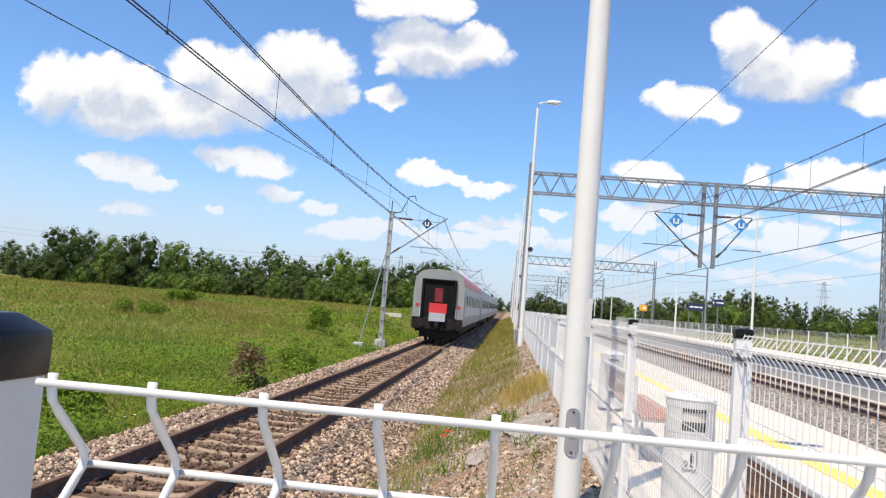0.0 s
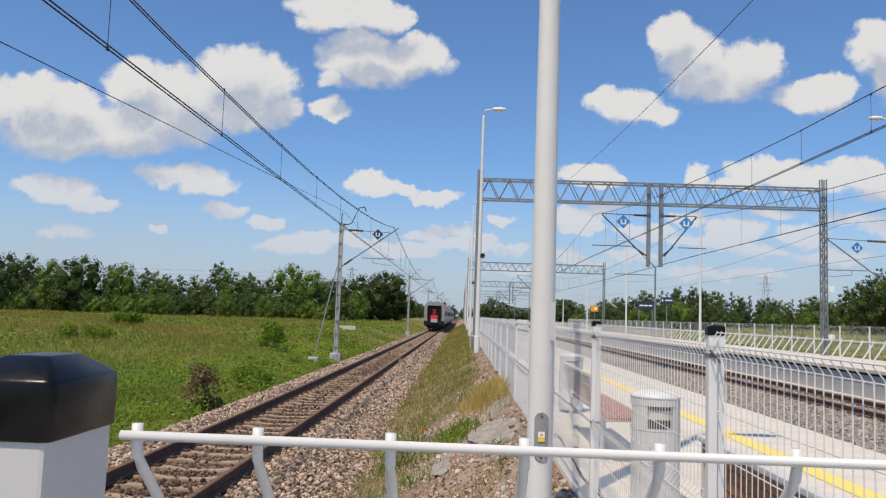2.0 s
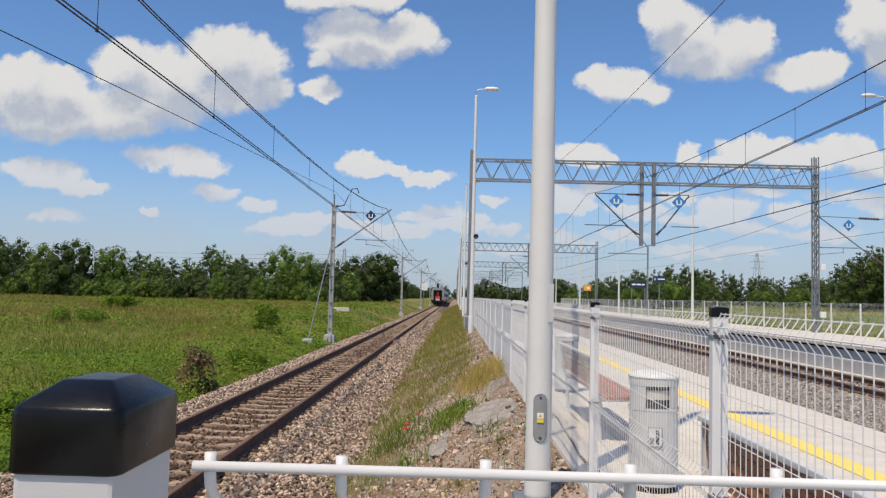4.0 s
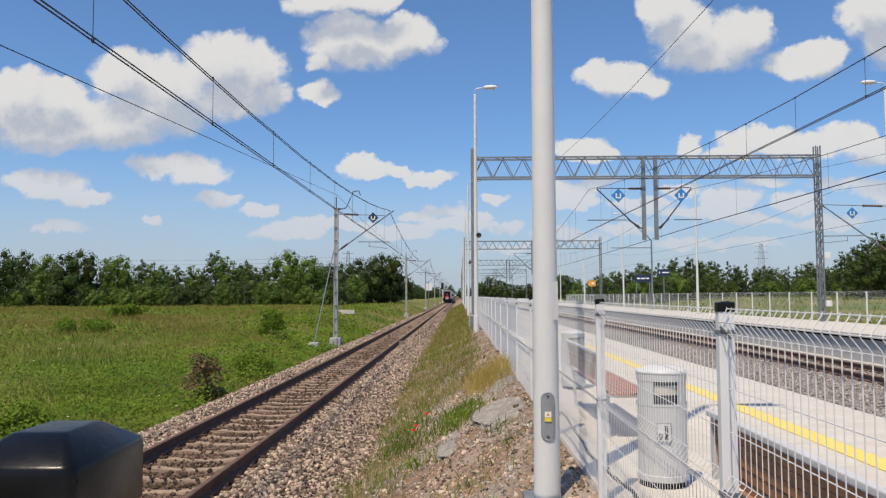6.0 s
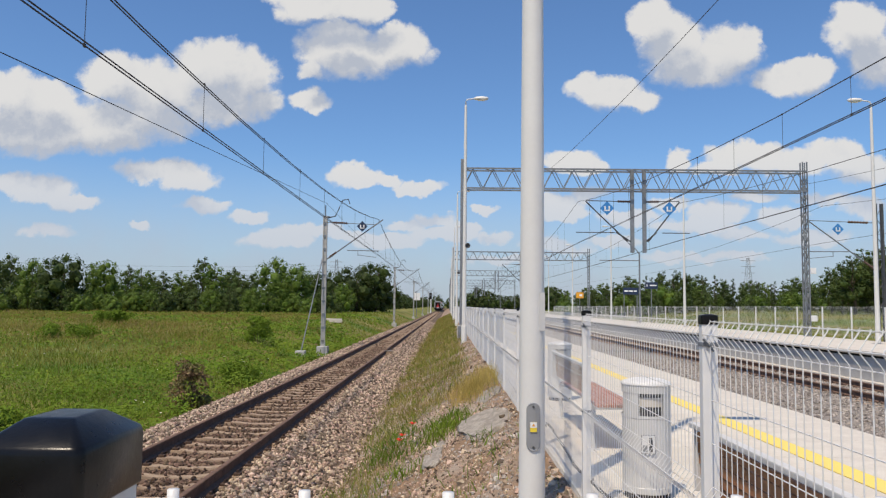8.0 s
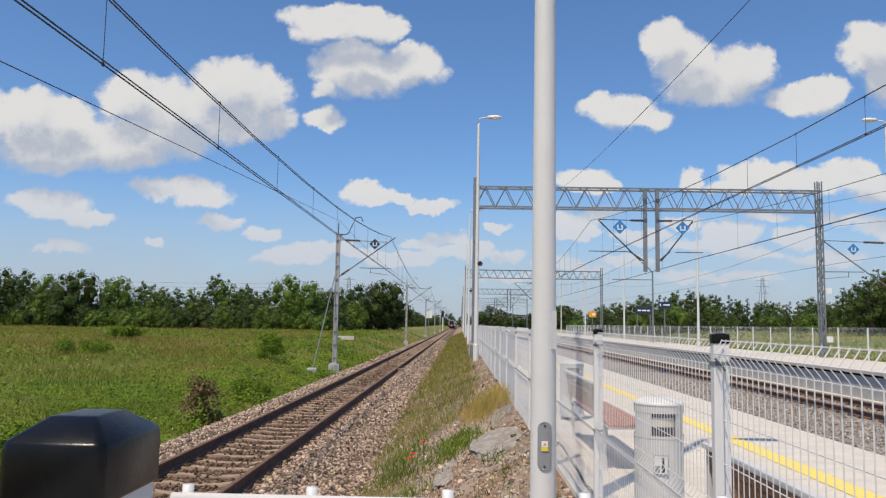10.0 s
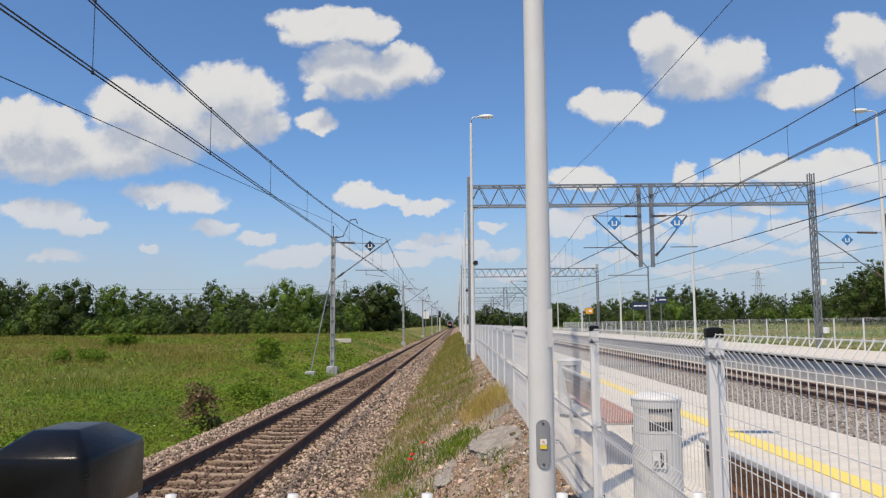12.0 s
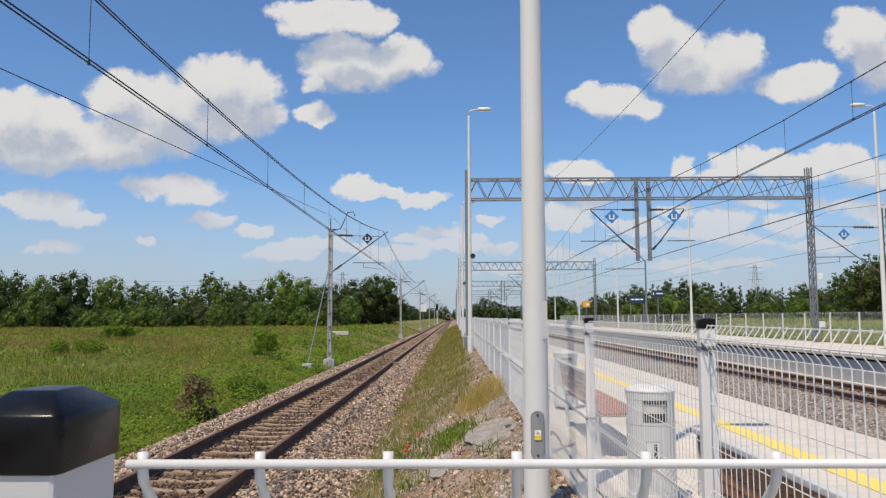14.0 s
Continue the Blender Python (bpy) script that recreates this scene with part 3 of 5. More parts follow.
for x0, x1, mat in ((-6.2, -4.62, "stone"), (-4.6, -2.95, "stone_dark"), (-2.93, -1.3, "stone")):
    k = (x1 - x0) / 4.6
    ballast(int(9800 * k), 8.2, 12.2, .060, (ICO_V, ICO_F), mat, "ballast_stones", bed, x0, x1)
    ballast(int(13200 * k), 12.2, 18, .064, (OCT_V, OCT_F), mat, "ballast_stones", bed, x0, x1)
    ballast(int(27000 * k), 18, 44, .082, (OCT_V, OCT_F), mat, "ballast_stones", bed, x0, x1)
    ballast(int(9000 * k), 44, 110, .12, (OCT_V, OCT_F), mat, "ballast_stones", bed, x0, x1)
for (x0, x1) in ((8.0, 11.1), (11.3, 12.6), (12.8, 13.7)):
    ballast(int(4200 * (x1 - x0)), 8, 36, .075, (OCT_V, OCT_F), "stone_grey", "ballast_stones", bed_2, x0, x1, -.2)
shapes = [stones(np.zeros((1, 3)), [.058], ICO_V, ICO_F, "stone", "ballast_stone") for _ in range(8)]
for i in range(220):
    s = part("ballast_stone", shapes[i % 8], "stone", bed)
    s.matrix_basis = pose(rng.uniform(-2.75, -1.75), rng.uniform(8.5, 12), -.195 + rng.uniform(0, .03), *rng.uniform(0, 360, 3))

bank = bpy.data.objects["bank"]
n = 24000
y = 4.5 * (30 / 4.5) ** rng.uniform(0, 1, n)
x = rng.uniform(-1.6, .97, n)
P = np.stack([x, y, verge(x, y) + rng.uniform(-.012, .012, n)], -1)
grey = np.sin(x * 2.3 + y * .9 + 1) * np.sin(y * 1.3 - x * 1.7) + .6 * rng.normal(size=n) > .55
for sel, mat in ((~grey, "stone"), (grey, "stone_grey")):
    tagged(part("soil_stones", stones(P[sel], rng.gamma(2.2, .010, sel.sum()) + .012, OCT_V, OCT_F, mat, "soil_stones"), mat, bank), kind="stuff")


def rubble_slab(x, y, w, d, h, seed):
    """A weathered lump of old concrete or rock, half sunk in the bank."""
    bm = bmesh.new()
    bmesh.ops.create_icosphere(bm, subdivisions=4, radius=1)
    for v in bm.verts:
        c = Vector(v.co)
        if c.z < 0:
            wide = max(.25, math.hypot(c.x, c.y))
            c.x, c.y = c.x / wide, c.y / wide
        k = 1 + .28 * noise.noise(c * 1.4 + Vector((seed, 0, 0))) + .12 * noise.noise(c * 4 + Vector((0, seed, 0))) + .05 * noise.noise(c * 11)
        v.co = Vector((c.x * w * k, c.y * d * k, max(-1.5, min(.5, c.z * 1.3)) * h * (1 + .5 * noise.noise(c * 6))))
    t = thing("rock", x, y, float(verge(np.array(x), np.array(y))) - h * .22, "weathered grey rock slab half sunk in the soil bank", "rock", "rocks in the bank")
    slope = float(verge(np.array(x + .15), np.array(y)) - verge(np.array(x - .15), np.array(y))) / .3
    t.matrix_basis = pose(*t.matrix_basis.translation, 0, -math.degrees(math.atan(slope)), 0)
    part("slab", bm, "rubble", t, smooth=True)


for i, (x, y, w, d, h) in enumerate([(.54, 10.5, .40, 1.0, .10), (.72, 13.3, .24, .65, .08), (-.15, 10.2, .17, .75, .07)]):
    rubble_slab(x, y, w, d, h, i + 3)

# ---------------------------------------------------------------- grass


def blades(P, height, width, lean, mat, name, owner=None, bend=0.35):
    """Blades of grass: two triangles each, bent over."""
    n = len(P)
    a = rng.uniform(0, math.tau, n)
    s = np.stack([np.cos(a), np.sin(a), np.zeros(n)], -1) * (width / 2)[:, None]
    b = rng.uniform(0, math.tau, n)
    f = np.stack([np.cos(b), np.sin(b), np.zeros(n)], -1) * (height * lean * rng.uniform(.2, 1, n))[:, None]
    up = np.stack([np.zeros(n), np.zeros(n), height], -1)
    v0, v1 = P - s, P + s
    v2 = P + f * bend + up * .6 + s * .7
    v3 = P + f * bend + up * .6 - s * .7
    v4 = P + f + up
    V = np.stack([v0, v1, v2, v3, v4], 1).reshape(-1, 3)
    i = np.arange(n)[:, None] * 5
    F = [q for q in np.concatenate([i, i + 1, i + 2, i + 3], 1).tolist()] + np.concatenate([i + 3, i + 2, i + 4], 1).tolist()
    me = mesh_of(name, V.tolist(), F, M[mat])
    ob = new(name, me)
    return ob


def meadow(n, d0, d1, mat, name, label, tall, wide, cover=None):
    d = d0 * (d1 / d0) ** rng.uniform(0, 1, n)
    side = rng.uniform(-.80, -.02, n)
    x, y = d * side, d * np.sqrt(1 - side ** 2)
    keep = x < -6.12 - .15 * np.sin(y * 2.1) - .1 * np.sin(y * 5.3)
    if cover is not None:
        keep &= cover(x, y) > rng.uniform(0, 1, n)
    x, y, d = x[keep], y[keep], d[keep]
    P = np.stack([x, y, hill(x, y) - .02], -1)
    P[:, 2] = np.where(x > -6.5, np.maximum(P[:, 2], -.72), P[:, 2])
    h = tall * rng.uniform(.45, 1.25, len(d)) * (1 + .35 * np.sin(x * .5) * np.sin(y * .37))
    w = wide * np.maximum(1, d / 14) * rng.uniform(.6, 1.4, len(d))
    return tagged(blades(P, h, w, 1.15, mat, name), label, "grass", kind="stuff")


def patches(f, at, phase):
    return lambda x, y: np.clip(.5 + .8 * (np.sin(x * f + phase) * np.sin(y * f * .8 + phase * 2) + .5 * np.sin(x * f * 2.7 + y * f * 1.9 + phase)) - at, 0, 1)


meadow(135000, 9, 150, "grass", "meadow_grass", "tall green meadow grass", .27, .009)
meadow(110000, 16, 140, "brown_grass", "dry_meadow_grass", "brownish flowering grass in the meadow", .36, .006, lambda x, y: np.clip((y - 16) / 26, .1, 1) * np.clip(.15 + patches(.16, -.05, 2.1)(x, y), 0, 1) * np.clip((-x - 7 - y * .05) / 5, 0, 1))


def weed_carpet(n, d0, d1, cover, tall, label):
    """Leafy weeds in mounds: small leaves turned every way."""
    d = d0 * (d1 / d0) ** rng.uniform(0, 1, n)
    side = rng.uniform(-.80, -.08, n)
    x, y = d * side, d * np.sqrt(1 - side ** 2)
    c = cover(x, y)
    keep = (x < -6.3 - .2 * np.sin(y * 1.7) - .2 * np.sin(y * 4.1)) & (c > rng.uniform(0, .8, n))
    x, y, d, c = x[keep], y[keep], d[keep], c[keep]
    k = len(x)
    mound = tall * np.clip(1.25 - y / 70, .45, 1) * (.35 + c) * (.75 + .45 * np.sin(x * .9 + 1 + np.sin(y * .5)) * np.sin(y * .7 + np.sin(x * .6)) + .35 * np.sin(x * 2.3 + 1) * np.sin(y * 1.9) + .2 * np.sin(x * 5.1) * np.sin(y * 4.7))
    P = np.stack([x, y, hill(x, y) + np.maximum(mound, .05) * rng.uniform(.35, 1.1, k)], -1)
    a = rng.normal(size=(k, 3)) * .45 + np.array([0, -.2, .85])
    a /= np.linalg.norm(a, axis=1)[:, None]
    u = np.cross(a, rng.normal(size=(k, 3)))
    u /= np.linalg.norm(u, axis=1)[:, None]
    v = np.cross(a, u)
    s = (.024 * np.maximum(1, d / 20) * rng.uniform(.5, 1.5, k))[:, None]
    V = np.stack([P - u * s * 1.5, P - v * s * .7, P + u * s * 1.5, P + v * s * .7], 1).reshape(-1, 3)
    i = np.arange(k)[:, None] * 4
    ob = new("meadow_weeds", mesh_of("meadow_weeds", V.tolist(), np.concatenate([i, i + 1, i + 2, i + 3], 1).tolist(), M["weed"]))
    return tagged(ob, label, "weed", kind="stuff")


n = 26000
d = 24 * (150 / 24) ** rng.uniform(0, 1, n)
x, y = 19.2 + rng.uniform(0, 1, n) * d * .55, d
P = np.stack([x, y, hill(x, y) - .02], -1)
tagged(blades(P, .40 * rng.uniform(.4, 1.3, n), .014 * np.maximum(1, d / 22) * rng.uniform(.6, 1.4, n), .7, "grass", "field_grass"), "rough green grass of the field beyond the station", "grass", kind="stuff")


def near_line(x, y):
    """Thick by the track, thinning into the meadow."""
    return np.clip(1.25 - (-x - 6) / (4.0 + y * .10), 0, 1) * np.clip(.75 + .5 * np.sin(x * .9 + y * .35) * np.sin(y * .5), .15, 1)


weed_carpet(230000, 8.5, 60, near_line, .48, "lush green leafy weeds beside the track")
weed_carpet(80000, 12, 120, patches(.21, .2, .7), .40, "patches of leafy green weeds in the meadow")



def bank_cover(x, y):
    """Where the bank is overgrown: a strip by the ballast near by, nearly all of it further on."""
    edge = np.interp(y, [5, 9, 12, 14, 16, 20, 60], [-.75, -.70, -.62, -.35, .35, .62, .66]) + .10 * np.sin(y * 2.3) + .06 * np.sin(y * 5.1)
    left = -1.42 - .012 * np.clip(y, 0, 30) + .10 * np.sin(y * 1.7) + .07 * np.sin(y * 4.3)
    return np.clip((edge - x) / .22, 0, 1) * np.clip((x - left) / .25, 0, 1)


def bank_growth(n, cover, tall, wide, lean, mat, name, label, category, sparse=.04):
    y = 5.0 * (150 / 5.0) ** rng.uniform(0, 1, n)
    x = rng.uniform(-1.75, .9, n)
    keep = (bank_cover(x, y) + sparse) * cover(x, y) > rng.uniform(0, 1, n)
    x, y = x[keep], y[keep]
    P = np.stack([x, y, verge(x, y) - .02], -1)
    k = len(x)
    tagged(blades(P, tall * rng.uniform(.25, 1.5, k), wide * np.maximum(1, y / 12) * rng.uniform(.5, 1.5, k), lean, mat, name), label, category, kind="stuff")


bank_growth(46000, lambda x, y: np.interp(y, [8, 16], [.25, 1]) * (.12 + .88 * patches(1.9, .0, 1.2)(x, y)), .22, .0042, .9, "bank_straw", "bank_grass", "dry yellow and green grass on the bank", "grass")
bank_growth(26000, lambda x, y: np.interp(y, [8, 16], [.3, 1]) * patches(1.7, .05, 3.1)(x, y), .20, .0052, 1.0, "grass", "green_bank_grass", "green grass on the stony bank", "grass")
bank_growth(20000, patches(1.5, .22, 4.2), .13, .011, 1.1, "weed", "bank_weeds", "fresh green weeds on the bank", "weed", .10)
bank_growth(5000, patches(1.3, .1, .4), .32, .0032, .6, "brown_grass", "bank_seed_heads", "brown grass seed heads on the bank", "grass", .02)


# a dry tuft that reaches the fence, and low leafy weeds round it
n = 2600
x, y = np.clip(rng.normal(.55, .24, n), -.2, .92), rng.normal(15.0, .8, n)
P = np.stack([x, y, verge(x, y) - .02], -1)
tagged(blades(P, .30 * rng.uniform(.2, 1.3, n), .0052 * rng.uniform(.5, 1.5, n), 1.0, "gold", "dry_grass_tuft"), "dry yellow grass tuft beside the fence foot", "grass", kind="stuff")
px, py, ps = (np.array(v) for v in ((-.12, .02, -.85, -.95, -.60, .45, .55, -.05), (11.4, 12.2, 11.8, 13.2, 10.0, 9.4, 8.2, 7.6), (.20, .22, .22, .30, .14, .10, .08, .10)))
k = rng.integers(0, len(px), 3400)
x, y = px[k] + ps[k] * rng.normal(size=3400), py[k] + ps[k] * 2 * rng.normal(size=3400)
keep = (x > -1.5) & (x < .85) & (rng.uniform(size=3400) < np.array([1, 1, .9, .9, .3, .07, .05, .05])[k])
x, y = x[keep], y[keep]
P = np.stack([x, y, verge(x, y) - .015], -1)
tagged(blades(P, .15 * rng.uniform(.3, 1.4, len(x)), .014 * rng.uniform(.5, 1.4, len(x)), 1.2, "weed", "leafy_weeds"), "low leafy green weeds on the stony bank", "weed", kind="stuff")


def flower(name, x, y, z, r, mat, label, group):
    t = thing(name, x, y, z, label, "flower", group)
    part("stem", tube([(0, 0, -.4), (.01, .01, -.2), (0, 0, 0)], .003, 4), "weed", t)
    bm = bmesh.new()
    for k in range(4):
        a = k * math.pi / 2 + .3
        c = bm.verts.new((0, 0, 0))
        p = [bm.verts.new((math.cos(a + s) * r * q, math.sin(a + s) * r * q, h)) for s, q, h in ((-.7, .7, .3 * r), (-.3, 1.05, .55 * r), (.3, 1.0, .5 * r), (.7, .7, .3 * r))]
        bm.faces.new((c, *p))
    part("petals", bm, mat, t)


for x, y in ((-.50, 11.5), (-.62, 10.9), (-.64, 10.6)):
    flower("poppy", x, y, float(verge(np.array(x), np.array(y))) + .36, .055, "poppy", "red poppy in bloom on the bank", "poppies")
for i in range(46):
    d = rng.uniform(10, 40)
    x = -6.4 - rng.uniform(0, 1) ** 1.5 * d * .55
    flower("white_flower", x, d, float(hill(np.array(x), np.array(d))) + .42, .022 + .0007 * d, "petal", "small white wild flower in the meadow", "meadow flowers")

# ---------------------------------------------------------------- platforms
platform = setting("platform", box(FENCE_X + .0, EDGE_1 - .02, -14, 320, -.6, PLATFORM - .02), "joint", "concrete-paved station platform")
setting("platform_walk", box(-1.35, FENCE_X - .004, -14, .55, -.6, PLATFORM - .004), "concrete", "paved platform end behind the mesh fence")
setting("platform_edge_wall", box(EDGE_1 - .30, EDGE_1 - .10, -14, 320, -.61, PLATFORM - .022), "concrete", "concrete platform edge wall")
setting("far_platform", box(EDGE_2 + .085, FENCE_2 + 1.3, -14, 320, -.6, PLATFORM_2 - .12), "concrete", "grey concrete wall of the opposite platform")
far_top = setting("far_platform_paving", box(EDGE_2 + .02, FENCE_2 + 1.3, -14, 320, PLATFORM_2 - .116, PLATFORM_2, .0), "coping", "light paving of the opposite platform")
# solid black strip before the wall, painting in the shade below the coping
setting("far_platform_shadow_gap", box(EDGE_2 + .062, EDGE_2 + .082, -14, 320, PLATFORM_2 - .19, PLATFORM_2 - .12), "under", "black strip standing in for the shade under the platform coping")
lip = setting("far_platform_lip", box(EDGE_2 - .02, EDGE_2 + .016, -14, 320, PLATFORM_2 - .10, PLATFORM_2 + .003), "coping", "light coping edge of the opposite platform")
setting("cable_trough", box(EDGE_2 - .22, EDGE_2 + .1, -14, 320, -.24, -.12), "coping", "pale concrete trough along the platform wall")

# paving slabs of the platform: rows of large pale slabs, a yellow line and the coping
XS = [FENCE_X + .03, 1.50, 2.00, 2.50, 3.00, 3.455]
slab_y = [round(.6 + k * .5, 3) for k in range(-8, 48)]
for a, b in zip(XS, XS[1:]):
    me = bm_mesh("slab", box(a + .003, b - .003, .003, .497, PLATFORM - .05, PLATFORM, .004), M["paving"])
    for y in slab_y:
        s = part("slab", me, "paving", platform)
        s.location = (0, y, random.uniform(-.002, .002))
    tagged(part("far_slabs", box(a + .003, b - .003, slab_y[-1] + .5, 320, PLATFORM - .05, PLATFORM), "paving", platform), kind="stuff")
    part("slab", box(a + .003, b - .003, -14, slab_y[0] - .003, PLATFORM - .05, PLATFORM), "paving", platform)
me = bm_mesh("yellow_slab", box(3.462, 3.712, 0, .9985, PLATFORM - .05, PLATFORM + .003, .004), M["yellow"])
me2 = bm_mesh("edge_slab", box(3.722, EDGE_1, .003, .997, PLATFORM - .14, PLATFORM, .006), M["coping"])
for k in range(-4, 300):
    if k < 70:
        for m_, nm, mt in ((me, "yellow_slab", "yellow"), (me2, "edge_slab", "coping")):
            s = part(nm, m_, mt, platform)
            s.location = (0, .6 + k, 0)
part("far_yellow_line", box(3.462, 3.712, 70.6, 320, PLATFORM - .05, PLATFORM + .003), "yellow", platform)
part("far_edge", box(3.722, EDGE_1, 70.6, 320, PLATFORM - .14, PLATFORM), "coping", platform)

# ---------------------------------------------------------------- mesh fences
# A folded wire panel: (outward, below the top) along one wire.
FOLDS = [(0, 0), (.0, -.005), (.003, -.012), (.026, -.046), (.029, -.053), (.027, -.060), (.006, -.086), (.0, -.097), (0, -.62), (.036, -.67), (.036, -.675), (0, -.725), (0, -1.38)]
PLAIN_FOLDS = [FOLDS[k] for k in (0, 4, 7, 8, 9, 11, 12)]
BARS = [(-.003, -.006), (.031, -.054), (-.003, -.100), (-.003, -.30), (-.003, -.46), (-.003, -.62), (.034, -.6725), (-.003, -.725), (-.003, -.93), (-.003, -1.13), (-.003, -1.33)]


def panel_wires(length, pitch, r, n):
    bm = bmesh.new()
    k = int(length / pitch)
    for i in range(k + 1):
        x = (length - k * pitch) / 2 + i * pitch
        tube([(x, o, z) for o, z in PLAIN_FOLDS], r, n, bm)
    return bm


def panel_bars(length, r, n):
    bm = bmesh.new()
    for o, z in BARS:
        rod((0, o, z), (length, o, z), r, n=n, bm=bm)
    return bm


def post_cap(w, d, h, hip=.19):
    """A square plastic cap with rounded edges and a low hipped top."""
    bm = bmesh.new()
    rings = []
    e, b = .10 * w, .05 * w
    for x, y, z, c in ((w - b * .5, d - b * .5, 0, e), (w, d, b * .4, e), (w, d, h - b * 1.6, e), (w - b * .35, d - b * .35, h - b * .55, e), (w - b * 1.1, d - b * 1.1, h, e * .9), (w * .48, d * .48, h + hip * w, e * .4), (w * .40, d * .40, h + (hip + .01) * w, e * .4)):
        ring = []
        for sx, sy in ((1, 1), (-1, 1), (-1, -1), (1, -1)):
            pts = [(sx * x / 2, sy * (y / 2 - c)), (sx * (x / 2 - c * .3), sy * (y / 2 - c * .3)), (sx * (x / 2 - c), sy * y / 2)]
            ring += pts if sx * sy > 0 else pts[::-1]
        rings.append([bm.verts.new((p[0], p[1], z)) for p in ring])
    for a, b in zip(rings, rings[1:]):
        for k in range(12):
            bm.faces.new((a[k], a[(k + 1) % 12], b[(k + 1) % 12], b[k]))
    bm.faces.new(rings[-1])
    bm.faces.new(rings[0][::-1])
    return bm


# the fence right before the camera, across the platform end
near_fence = thing("mesh_fence", -.0985, .275, 2.1285, "white folded wire mesh fence with a black-capped post", "fence")
wire_me = bm_mesh("wire", tube([(0, o, z) for o, z in ((0, 0), (0, -.007), (.0015, -.012), (.006, -.017), (.029, -.037), (.0335, -.041), (.035, -.0455), (.0335, -.050), (.029, -.054), (.006, -.074), (.0015, -.079), (0, -.085), (0, -.62), (.036, -.67), (.036, -.675), (0, -.725), (0, -1.33))], .0022, 10), M["wire_white"], True)
for k in range(21):
    w = part("wire", wire_me, "wire_white", near_fence)
    w.location = (.0015 if k == 0 else .0493 + (k - 1) * .0522, 0, 0)
bar_me = bm_mesh("bar", rod((-.0035, 0, 0), (1.07, 0, 0), .0019, n=10), M["wire_white"], True)
for o, z in ((-.0035, -.0042), (.0385, -.0485), (-.0035, -.086), (-.0035, -.30), (-.0035, -.46), (-.0035, -.62), (.040, -.6725), (-.0035, -.725), (-.0035, -.93)):
    b = part("bar", bar_me, "wire_white", near_fence)
    b.location = (0, o, z)
near_post = part("post", box(-.0178, .0178, -.0275, .0275, -1.36, -.005, .002), "white", near_fence, "white steel fence post")
near_post.location = (-.0462, .0155, 0)
cap = part("cap", post_cap(.0402, .058, .0235), "black", near_post, "black plastic post cap", True)
cap.location = (0, 0, -.0068)


def run_fence(x, y0, count, length, top, height, label, side, wires_r, pitch=.05):
    """A straight run of fence along the platform, post by post."""
    f = thing("mesh_fence", x, y0, 0, label, "fence")
    post = bm_mesh("post", box(-.030, .030, -.020, .020, top - height, top, .003), M["post_white"])
    capm = bm_mesh("cap", post_cap(.066, .046, .036, .05), M["black"])
    wires = bm_mesh("panel", panel_wires(length - .07, pitch, wires_r, 3), M["wire_white"])
    bars = bm_mesh("cross_grid", panel_bars(length - .07, wires_r * 1.1, 3), M["wire_white"])
    count_w = int((length - .07) / pitch)
    rest = (length - .07 - count_w * pitch) / 2
    single = bm_mesh("wire", tube([(0, o, z) for o, z in FOLDS], wires_r, 6), M["wire_white"])
    one_bar = bm_mesh("bar", rod((0, 0, 0), (length - .07, 0, 0), wires_r * 1.1, n=6), M["wire_white"])
    bm = bmesh.new()
    box(-.033, .033, -.024, .024, -.008, .008, .003, bm)
    rod((.01, -.03, -.025), (-.03, -.03, .02), .004, n=6, bm=bm)
    rod((-.0, -.03, 0), (.0, -.045, 0), .009, n=6, bm=bm)
    clamp = bm_mesh("clamp", bm, M["galv"])
    for k in range(count + 1):
        p = part("post", post, "white", f)
        p.location = (0, k * length, 0)
        c = part("cap", capm, "black", p, "black plastic post cap")
        c.location = (0, 0, top - .025)
        if k < 8:
            for z in (top - .10, top - .70):
                c = part("clamp", clamp, "galv", p)
                c.location = (0, 0, z)
        if k < count:
            at = pose(-.005, k * length + .035, top - .008, 0, 0, 90)
            if k < side:
                for i in range(count_w + 1):
                    w = part("wire", single, "wire_white", f)
                    w.matrix_basis = at @ pose(rest + i * pitch, 0, 0)
                for o, z in BARS:
                    w = part("bar", one_bar, "wire_white", f)
                    w.matrix_basis = at @ pose(0, o, z)
            else:
                for nm, me in (("panel", wires), ("cross_grid", bars)):
                    w = tagged(part(nm, me, "wire_white", f), kind="stuff")
                    w.matrix_basis = at
    return f


run_fence(FENCE_X, .36, 46, 2.575, 2.16, 1.42, "white folded wire mesh fence along the platform", 5, .0020)
run_fence(FENCE_2 + .9, 8.0, 46, 2.72, PLATFORM_2 + 1.52, 1.55, "white wire mesh fence behind the opposite platform", 0, .0017)

cable = thing("fence_cable", 1.035, 0, .97, "black cable tied along the foot of the mesh fence", "cable")
part("cable", tube([(.006 * math.sin(k * 1.7), 1.2 + k * .32, .035 * math.sin(k * .71) + .02 * math.sin(k * 1.9)) for k in range(90)], .011, 6), "under", cable)
for k in range(10):
    part("tie", box(-.028, .014, 2.93 + 2.575 * k - .006, 2.93 + 2.575 * k + .006, -.02, .02), "black", cable)

# ---------------------------------------------------------------- lamp posts


